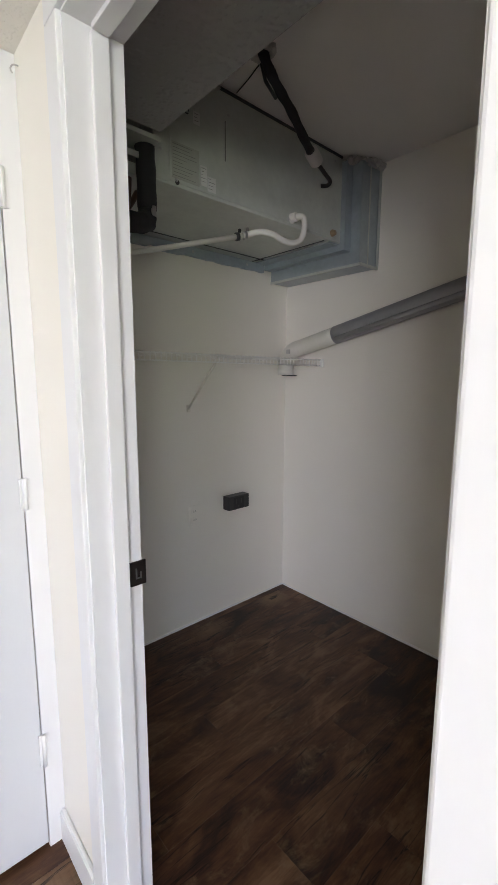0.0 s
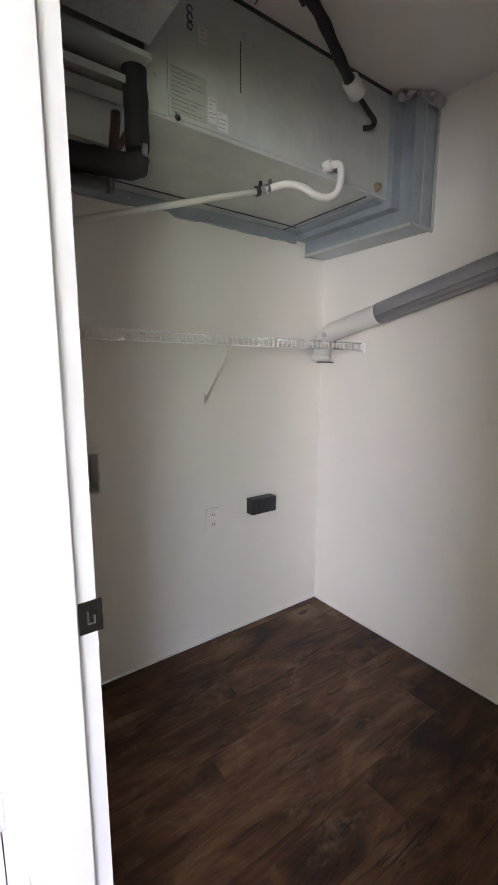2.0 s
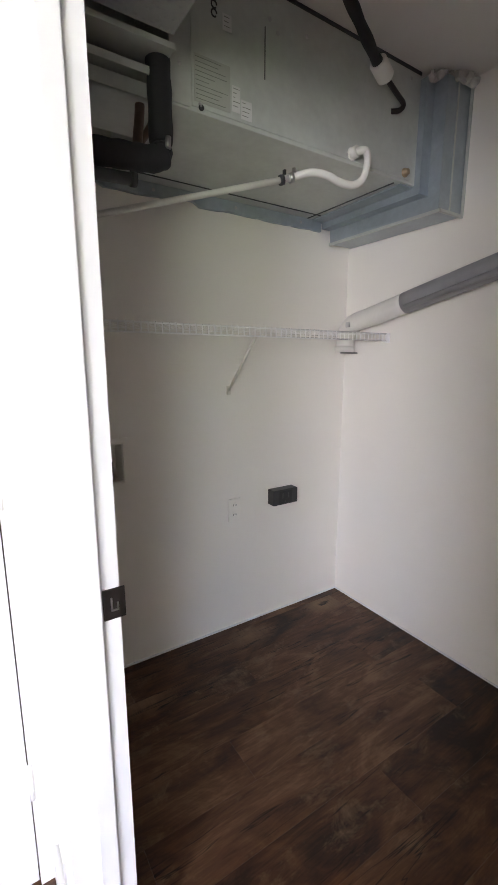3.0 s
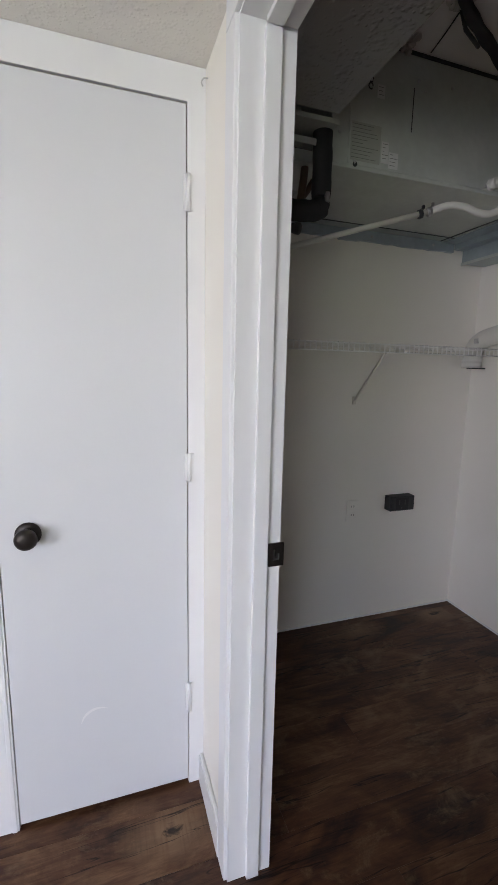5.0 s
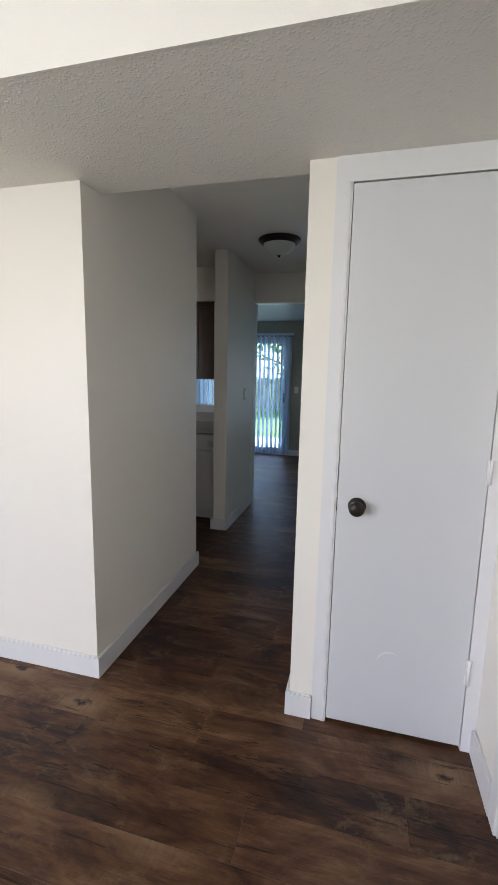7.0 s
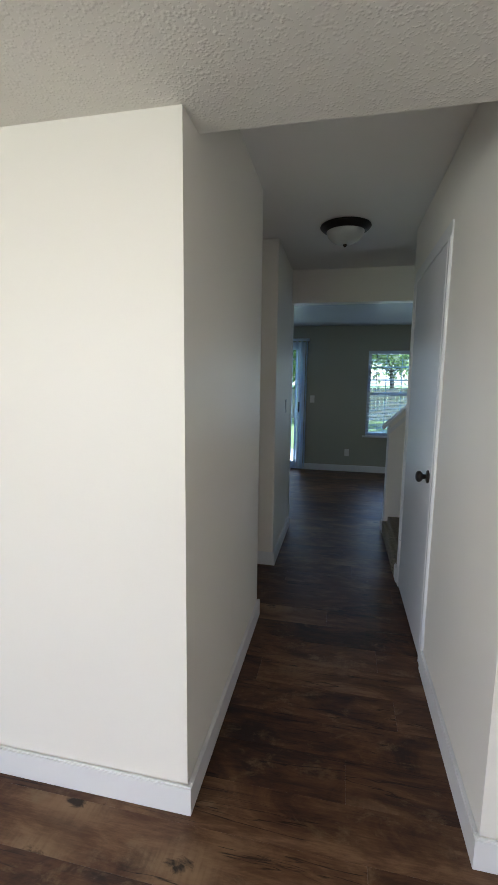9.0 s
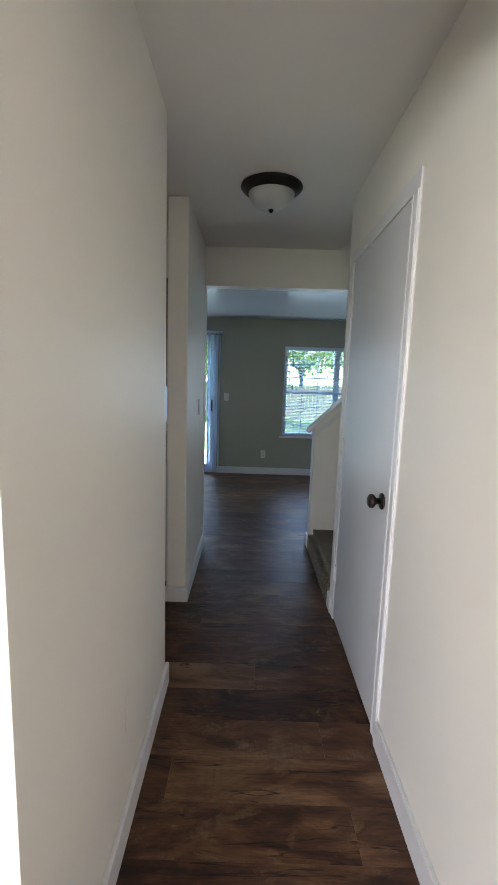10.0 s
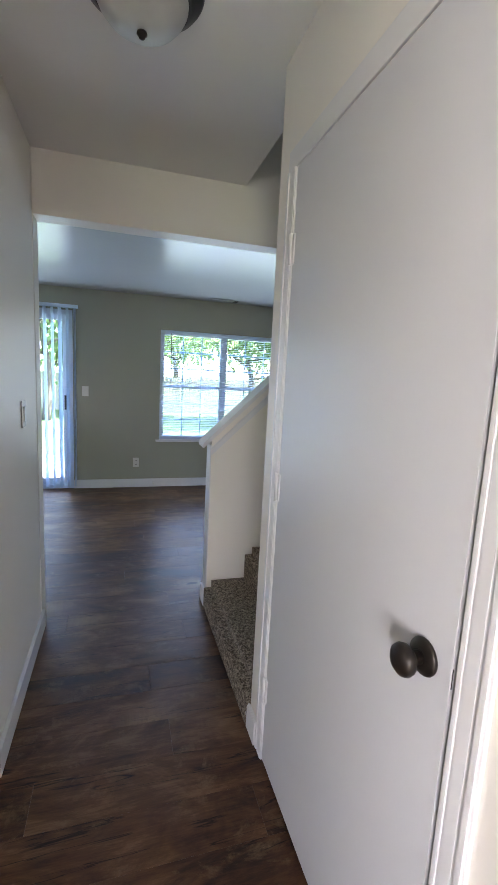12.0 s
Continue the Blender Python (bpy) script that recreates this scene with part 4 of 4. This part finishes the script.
# ---- kitchen ----
def shaker_front(parent, fx, y0, y1, z0, z1, mat_, name="door", pull=None):
    """A framed cabinet front on the plane x = fx, facing east."""
    bm = boxes((fx, fx + 0.018, y0, y1, z0, z1), bev=0.002)
    d = part(name, bm, mat_, parent)
    w = 0.055
    part("frame", boxes((fx + 0.018, fx + 0.024, y0 + 0.002, y0 + w, z0 + 0.002, z1 - 0.002), (fx + 0.018, fx + 0.024, y1 - w, y1 - 0.002, z0 + 0.002, z1 - 0.002),
                        (fx + 0.018, fx + 0.024, y0 + w, y1 - w, z0 + 0.002, z0 + w), (fx + 0.018, fx + 0.024, y0 + w, y1 - w, z1 - w, z1 - 0.002)), mat_, d)
    if pull:
        bm = bmesh.new()
        lathe(bm, (fx + 0.024, *pull), (1, 0, 0), [(0, 0.006), (0.010, 0.006), (0.016, 0.014), (0.022, 0.013), (0.025, 0)], 16)
        part("knob", bm, STEEL, d, "brushed steel knob")


for k, y0 in enumerate((1.11, 1.555, 2.0, 2.445, 2.89)):
    y1 = y0 + 0.442
    c = thing("base_cabinet", (-2.97, (y0 + y1) / 2, 0), "brown wooden base cabinet with a framed door", "cabinet", "west kitchen base cabinets")
    part("body", boxes((-3.268, -2.70, y0, y1, 0.10, 0.862)), CABWOOD, c)
    part("toe_kick", boxes((-3.268, -2.76, y0, y1, 0.0, 0.10)), CABDARK, c)
    part("face_frame", boxes((-2.70, -2.69, y0, y1, 0.10, 0.862)), CABWOOD, c)
    shaker_front(c, -2.69, y0 + 0.012, y1 - 0.012, 0.13, 0.84, CABWOOD, pull=(y1 - 0.05 if k % 2 else y0 + 0.05, 0.66))
solid("countertop", boxes((-3.268, -2.66, 1.10, 3.62, 0.863, 0.903), (-3.268, -3.24, 1.10, 3.62, 0.903, 1.0), bev=0.004), COUNTER, "beige laminate countertop on the base cabinets", "countertop")
for k, y0 in enumerate((1.30, 1.85)):
    y1 = y0 + 0.546
    c = thing("wall_cabinet", (-3.1, (y0 + y1) / 2, 1.36), "dark brown wall cabinet with framed door", "cabinet", "west kitchen wall cabinets")
    part("body", boxes((-3.268, -2.965, y0, y1, 1.36, 2.09)), CABDARK, c)
    shaker_front(c, -2.965, y0 + 0.006, y1 - 0.006, 1.365, 2.085, CABDARK)
    part("valance", boxes((-2.985, -2.965, y0, y1, 1.335, 1.36)), CABDARK, c)
wall_outlet("wall_outlet", (-3.268, 2.46, 1.10), "e", "white duplex outlet above the counter")
rh = thing("range_hood", (-3.05, 2.75, 1.45), "white range hood mounted on the wall", "range hood")
part("hood", boxes((-3.268, -2.86, 2.42, 3.1, 1.50, 1.66), bev=0.006), APPL, rh)
part("vent_slot", boxes((-2.8605, -2.858, 2.6, 2.95, 1.52, 1.535)), INK, rh, "dark vent slot")

# north run with dishwasher, counter and pass-through
dw = thing("dishwasher", (-1.37, 3.95, 0), "white dishwasher with a round dial under the counter", "dishwasher")
part("body", boxes((-1.67, -1.075, 3.69, 4.30, 0.10, 0.822)), APPL, dw)
part("door", boxes((-1.668, -1.077, 3.66, 3.69, 0.10, 0.667), bev=0.004), APPL, dw)
cp = part("control_panel", boxes((-1.668, -1.077, 3.655, 3.69, 0.672, 0.824), bev=0.004), APPL, dw)
bm = bmesh.new()
lathe(bm, (-1.185, 3.655, 0.735), (0, -1, 0), [(0, 0.034), (0.008, 0.033), (0.010, 0.027), (0.022, 0.024), (0.024, 0.02), (0.024, 0)], 28)
part("dial", bm, PLATE, cp, "white round dial")
part("button_row", boxes((-1.60, -1.30, 3.652, 3.655, 0.705, 0.73)), PLATE, cp)
part("kick_plate", boxes((-1.668, -1.077, 3.685, 3.70, 0.004, 0.098)), APPL, dw)
sc = thing("sink_cabinet", (-2.4, 3.95, 0), "brown wooden sink base cabinet", "cabinet")
part("body", boxes((-2.66, -1.68, 3.68, 4.32, 0.10, 0.818)), CABWOOD, sc)
part("toe_kick", boxes((-2.66, -1.68, 3.76, 4.32, 0.0, 0.10)), CABDARK, sc)
part("door", boxes((-2.63, -2.18, 3.66, 3.68, 0.13, 0.80), bev=0.002), CABWOOD, sc)
part("door", boxes((-2.16, -1.71, 3.66, 3.68, 0.13, 0.80), bev=0.002), CABWOOD, sc)
ct = solid("countertop", boxes((-2.655, -1.085, 3.63, 4.328, 0.838, 0.874), bev=0.004), COUNTER, "beige laminate countertop over the dishwasher", "countertop")
part("backsplash", boxes((-2.655, -1.085, 4.305, 4.3295, 0.874, 0.972)), COUNTER, ct)
ps = structure("trim", boxes((-2.40, -1.10, 4.285, 4.49, 1.022, 1.05), (-2.36, -1.14, 4.305, 4.3295, 0.974, 1.022), bev=0.004), TRIM, "white sill board of the pass-through", "trim")
for x0, x1 in ((-1.972, -1.529), (-1.527, -1.086)):
    c = thing("wall_cabinet", ((x0 + x1) / 2, 4.17, 1.33), "dark brown wall cabinet above the pass-through", "cabinet", "north kitchen wall cabinets")
    part("body", boxes((x0, x1, 4.022, 4.329, 1.332, 2.087)), CABDARK, c)
    d = part("door", boxes((x0 + 0.003, x1 - 0.003, 4.008, 4.022, 1.334, 2.083), bev=0.001), CABDARK, c)
    for a0, a1, c0, c1 in ((x0 + 0.003, x0 + 0.083, 1.334, 2.083), (x1 - 0.083, x1 - 0.003, 1.334, 2.083),
                           (x0 + 0.083, x1 - 0.083, 2.0, 2.083), (x0 + 0.083, x1 - 0.083, 1.334, 1.412)):
        part("frame", boxes((a0, a1, 3.998, 4.0085, c0, c1), bev=0.002), CABDARK, d)
    bm = bmesh.new()
    lathe(bm, (x0 + 0.043, 3.998, 1.372), (0, -1, 0), [(0, 0.005), (0.010, 0.005), (0.016, 0.013), (0.022, 0.012), (0.025, 0)], 16)
    part("knob", bm, STEEL, d, "brushed steel knob")

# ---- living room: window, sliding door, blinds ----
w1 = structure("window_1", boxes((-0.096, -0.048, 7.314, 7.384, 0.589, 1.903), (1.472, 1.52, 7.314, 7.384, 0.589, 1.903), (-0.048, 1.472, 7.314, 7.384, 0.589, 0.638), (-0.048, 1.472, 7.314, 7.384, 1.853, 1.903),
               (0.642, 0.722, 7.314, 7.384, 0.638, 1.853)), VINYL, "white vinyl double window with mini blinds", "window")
for x0, x1 in ((-0.048, 0.642), (0.722, 1.472)):
    part("meeting_rail", boxes((x0, x1, 7.319, 7.369, 1.22, 1.261), bev=0.003), VINYL, w1)
    for z0, z1 in ((0.638, 1.22), (1.261, 1.853)):
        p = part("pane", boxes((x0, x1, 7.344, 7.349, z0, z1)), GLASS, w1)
        for f in (1 / 3, 2 / 3):
            part("muntin", boxes((x0 + (x1 - x0) * f - 0.006, x0 + (x1 - x0) * f + 0.006, 7.351, 7.357, z0, z1)), VINYL, p)
            part("muntin", boxes((x0, x1, 7.357, 7.363, z0 + (z1 - z0) * f - 0.006, z0 + (z1 - z0) * f + 0.006)), VINYL, p)
        p.visible_shadow = False
part("window_sill", boxes((-0.138, 1.562, 7.249, 7.314, 0.564, 0.588), bev=0.004), TRIM, w1)
bl = thing("mini_blind", (0.712, 7.294, 1.895), "white horizontal mini blind with open slats", "window blind")
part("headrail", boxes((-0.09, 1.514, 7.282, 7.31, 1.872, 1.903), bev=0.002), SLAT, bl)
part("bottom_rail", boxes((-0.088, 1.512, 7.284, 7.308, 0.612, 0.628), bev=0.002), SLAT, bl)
bm = bmesh.new()
prof = [(-0.0115, -0.003), (-0.004, 0.0002), (0.004, 0.0010), (0.0115, 0.0002)]
va = [[bm.verts.new((x, y, z)) for y, z in prof] for x in (-0.8, 0.8)]
for k in range(3):
    bm.faces.new((va[0][k], va[0][k + 1], va[1][k + 1], va[1][k])).smooth = True
vb = [[bm.verts.new((x, y, z - 0.0006)) for y, z in prof] for x in (-0.8, 0.8)]
for k in range(3):
    bm.faces.new((vb[0][k], vb[1][k], vb[1][k + 1], vb[0][k + 1])).smooth = True
slat_mesh = mesh_of("slat", bm, SLAT)
for k in range(56):
    s = new("slat", slat_mesh)
    s.parent = bl
    s.matrix_parent_inverse = Matrix.Translation(bl.location).inverted()
    s.matrix_basis = pose(0.712, 7.296, 0.638 + 0.0219 * k, 5, 0, 0)
for x in (0.072, 0.712, 1.352):
    bm = bmesh.new()
    tube(bm, [(x, 7.283, 0.623), (x, 7.283, 1.874)], 0.0012, 5)
    part("cord", bm, SLAT, bl)

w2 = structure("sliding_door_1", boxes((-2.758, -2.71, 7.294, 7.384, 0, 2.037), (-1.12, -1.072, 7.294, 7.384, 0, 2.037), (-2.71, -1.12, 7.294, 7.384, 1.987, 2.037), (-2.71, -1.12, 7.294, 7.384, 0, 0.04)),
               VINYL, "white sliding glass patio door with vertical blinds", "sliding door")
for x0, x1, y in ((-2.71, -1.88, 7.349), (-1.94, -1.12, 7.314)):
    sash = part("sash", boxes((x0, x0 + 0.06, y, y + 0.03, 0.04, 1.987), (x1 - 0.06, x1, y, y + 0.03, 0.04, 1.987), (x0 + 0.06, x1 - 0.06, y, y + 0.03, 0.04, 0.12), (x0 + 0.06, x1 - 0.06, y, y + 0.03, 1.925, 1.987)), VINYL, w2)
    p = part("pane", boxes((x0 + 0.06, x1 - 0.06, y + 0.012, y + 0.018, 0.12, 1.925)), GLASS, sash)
    p.visible_shadow = False
part("handle", boxes((-1.165, -1.145, 7.286, 7.314, 0.926, 1.091), bev=0.004), BLACKPL, w2, "black pull handle")
vb_ = thing("vertical_blind", (-1.89, 7.244, 2.06), "white vertical blind, slats turned partly open", "window blind")
part("headrail", boxes((-2.79, -1.008, 7.224, 7.264, 2.054, 2.09), bev=0.003), SLAT, vb_)
part("bracket", boxes((-2.34, -2.31, 7.264, 7.278, 2.059, 2.085), (-1.14, -1.11, 7.264, 7.278, 2.059, 2.085)), SLAT, vb_)
bm = bmesh.new()
prof = [(-0.042, -0.004), (-0.02, 0.001), (0.0, 0.003), (0.02, 0.001), (0.042, -0.004)]
va = [[bm.verts.new((x, y, z)) for x, y in prof] for z in (0.03, 2.054)]
vc = [[bm.verts.new((x, y + 0.0012, z)) for x, y in prof] for z in (0.03, 2.054)]
for k in range(4):
    bm.faces.new((va[0][k], va[0][k + 1], va[1][k + 1], va[1][k])).smooth = True
    bm.faces.new((vc[0][k], vc[1][k], vc[1][k + 1], vc[0][k + 1])).smooth = True
vslat = mesh_of("vertical_slat", bm, SLAT)
for k in range(23):
    s = new("vertical_slat", vslat)
    s.parent = vb_
    s.matrix_parent_inverse = Matrix.Translation(vb_.location).inverted()
    s.matrix_basis = pose(-2.74 + 0.077 * k, 7.244, 0, 0, 0, 74 + 5 * math.sin(k * 2.1))
bm = bmesh.new()
tube(bm, [(0.03, 7.279, 1.87), (0.034, 7.277, 1.27)], 0.0045, 8)
part("tilt_wand", bm, BLACKPL, bl, "thin dark tilt wand")
cv = thing("ceiling_vent", (0.60, 7.11, 2.28), "dark slotted ceiling vent above the window", "vent")
part("frame", boxes((0.462, 0.722, 7.044, 7.194, 2.267, 2.275), bev=0.002), CEIL_GLOSS, cv)
for k in range(5):
    part("slat", boxes((0.56, 0.78, 7.059 + 0.026 * k, 7.071 + 0.026 * k, 2.268, 2.273)), BLACKPL, cv)
ds = thing("door_stop", (-0.16, 7.259, 0.06), "small spring door stop on the baseboard", "door stop")
bm = bmesh.new()
tube(bm, [(-0.16, 7.261, 0.06), (-0.16, 7.204, 0.06)], 0.008, 10)
part("spring", bm, STEEL, ds)
bm = bmesh.new()
tube(bm, [(-0.16, 7.206, 0.06), (-0.16, 7.189, 0.06)], 0.012, 10)
part("tip", bm, PLATE, ds)


# ---- garden ----
def tree(at, height, spread, seed):
    rnd = random.Random(seed)
    t = thing("tree", at, "leafy green garden tree on the lawn", "tree", "garden trees")
    b = Vector(at)
    bm = bmesh.new()
    top = b + Vector((rnd.uniform(-0.3, 0.3), rnd.uniform(-0.3, 0.3), height * 0.75))
    tube(bm, smooth_path([b, b + Vector((0.1, 0, height * 0.25)), b + Vector((-0.1, 0.1, height * 0.5)), top], 4),
         [0.13 - 0.11 * k / 12 for k in range(13)], 10)
    tips = []
    for k in range(9):
        a = k * 2.4 + rnd.uniform(-0.4, 0.4)
        z = height * rnd.uniform(0.2, 0.62)
        s = b + Vector((0, 0, z))
        e = s + Vector((math.cos(a), math.sin(a), rnd.uniform(0.25, 0.8))) * spread * rnd.uniform(0.5, 0.9)
        tube(bm, smooth_path([s, (s + e) / 2 + Vector((0, 0, -0.1)), e], 4), [0.045 - 0.004 * i for i in range(9)], 7)
        tips += [e, (s + e) / 2 + Vector((0, 0, 0.3))]
    part("trunk", bm, BARK, t)
    tips.append(top)
    verts, faces = [], []
    for e in tips:
        for k in range(130):
            c = e + Vector((rnd.gauss(0, 0.42), rnd.gauss(0, 0.42), rnd.gauss(0, 0.34))) * spread * 0.38
            q = Euler((rnd.uniform(0, 6.3), rnd.uniform(0, 6.3), rnd.uniform(0, 6.3))).to_matrix()
            s = rnd.uniform(0.07, 0.15)
            i = len(verts)
            verts += [c + q @ Vector(v) for v in ((-s, 0, 0), (0, -s * 0.5, 0.01), (s, 0, 0), (0, s * 0.5, 0.01))]
            faces.append((i, i + 1, i + 2, i + 3))
    me = bpy.data.meshes.new("crown")
    me.from_pydata([tuple(v) for v in verts], [], faces)
    me.materials.append(LEAF)
    ob = new("crown", me)
    ob.parent = t
    ob.matrix_parent_inverse = Matrix.Translation(t.location).inverted()


for k, (x, y, h, s) in enumerate(((-2.6, 15.5, 5.5, 2.4), (1.6, 20.5, 6.0, 2.8), (4.8, 14.5, 5.2, 2.4), (-6.5, 17.0, 6.2, 2.8), (9.0, 18.0, 6.5, 3.0), (-0.8, 21, 7.0, 3.2), (-0.3, 17.4, 4.8, 2.3), (3.6, 16.0, 5.0, 2.5))):
    tree((x, y, -0.12), h, s, 20 + k)

fence = thing("fence", (0, 19, -0.12), "weathered wooden garden fence", "fence")
bm = bmesh.new()
box(bm, -0.07, 0.07, 18.98, 19.0, -0.11, 1.25)
board_mesh = mesh_of("board", bm, FENCEW)
for k in range(130):
    o = new("board", board_mesh)
    o.parent = fence
    o.matrix_parent_inverse = Matrix.Translation(fence.location).inverted()
    o.location = (-10 + 0.155 * k, 0, 0.02 * math.sin(k * 1.7))
for z in (0.2, 1.0):
    part("rail", boxes((-10, 10.1, 19.0, 19.04, z, z + 0.09)), FENCEW, fence)
for k in range(9):
    part("post", boxes((-10 + 2.5 * k, -9.9 + 2.5 * k, 19.04, 19.14, -0.12, 1.3)), FENCEW, fence)

# ---- floor planks, laid along x ----
floor = structure("floor", boxes((-3.27, 3.0, -3.0, -1.62, -0.008, 0.0), (2.33, 3.0, -1.62, 7.278, -0.008, 0.0)), WOOD, "dark rustic wood-look vinyl plank floor", "floor")
PW, PL = 0.178, 1.22
rnd = random.Random(12)
plank_meshes = {}


def plank(length):
    key = round(length, 2)
    if key not in plank_meshes:
        bm = boxes((0.0002, key - 0.0002, 0.0002, PW - 0.0002, -0.008, 0.0))
        up = [e for e in bm.edges if all(v.co.z > -0.001 for v in e.verts)]
        bmesh.ops.bevel(bm, geom=up, offset=0.0005, segments=1, affect="EDGES")
        plank_meshes[key] = mesh_of("plank", bm, WOOD)
    return plank_meshes[key], key


row, y = 0, -1.62
while y < 7.16:
    x = -3.27
    first = (0.31, 0.95, 0.62, 1.22, 0.47, 0.80)[row % 6] + 0.05 * (row % 4)
    length = min(first, PL)
    while x < 2.32:
        length = min(length, 2.33 - x)
        me, length = plank(length)
        if length > 0.03:
            o = new("plank", me)
            o.parent = floor
            o.location = (x, y, 0.0)
        x += max(length, 0.05)
        length = PL
    y += PW
    row += 1
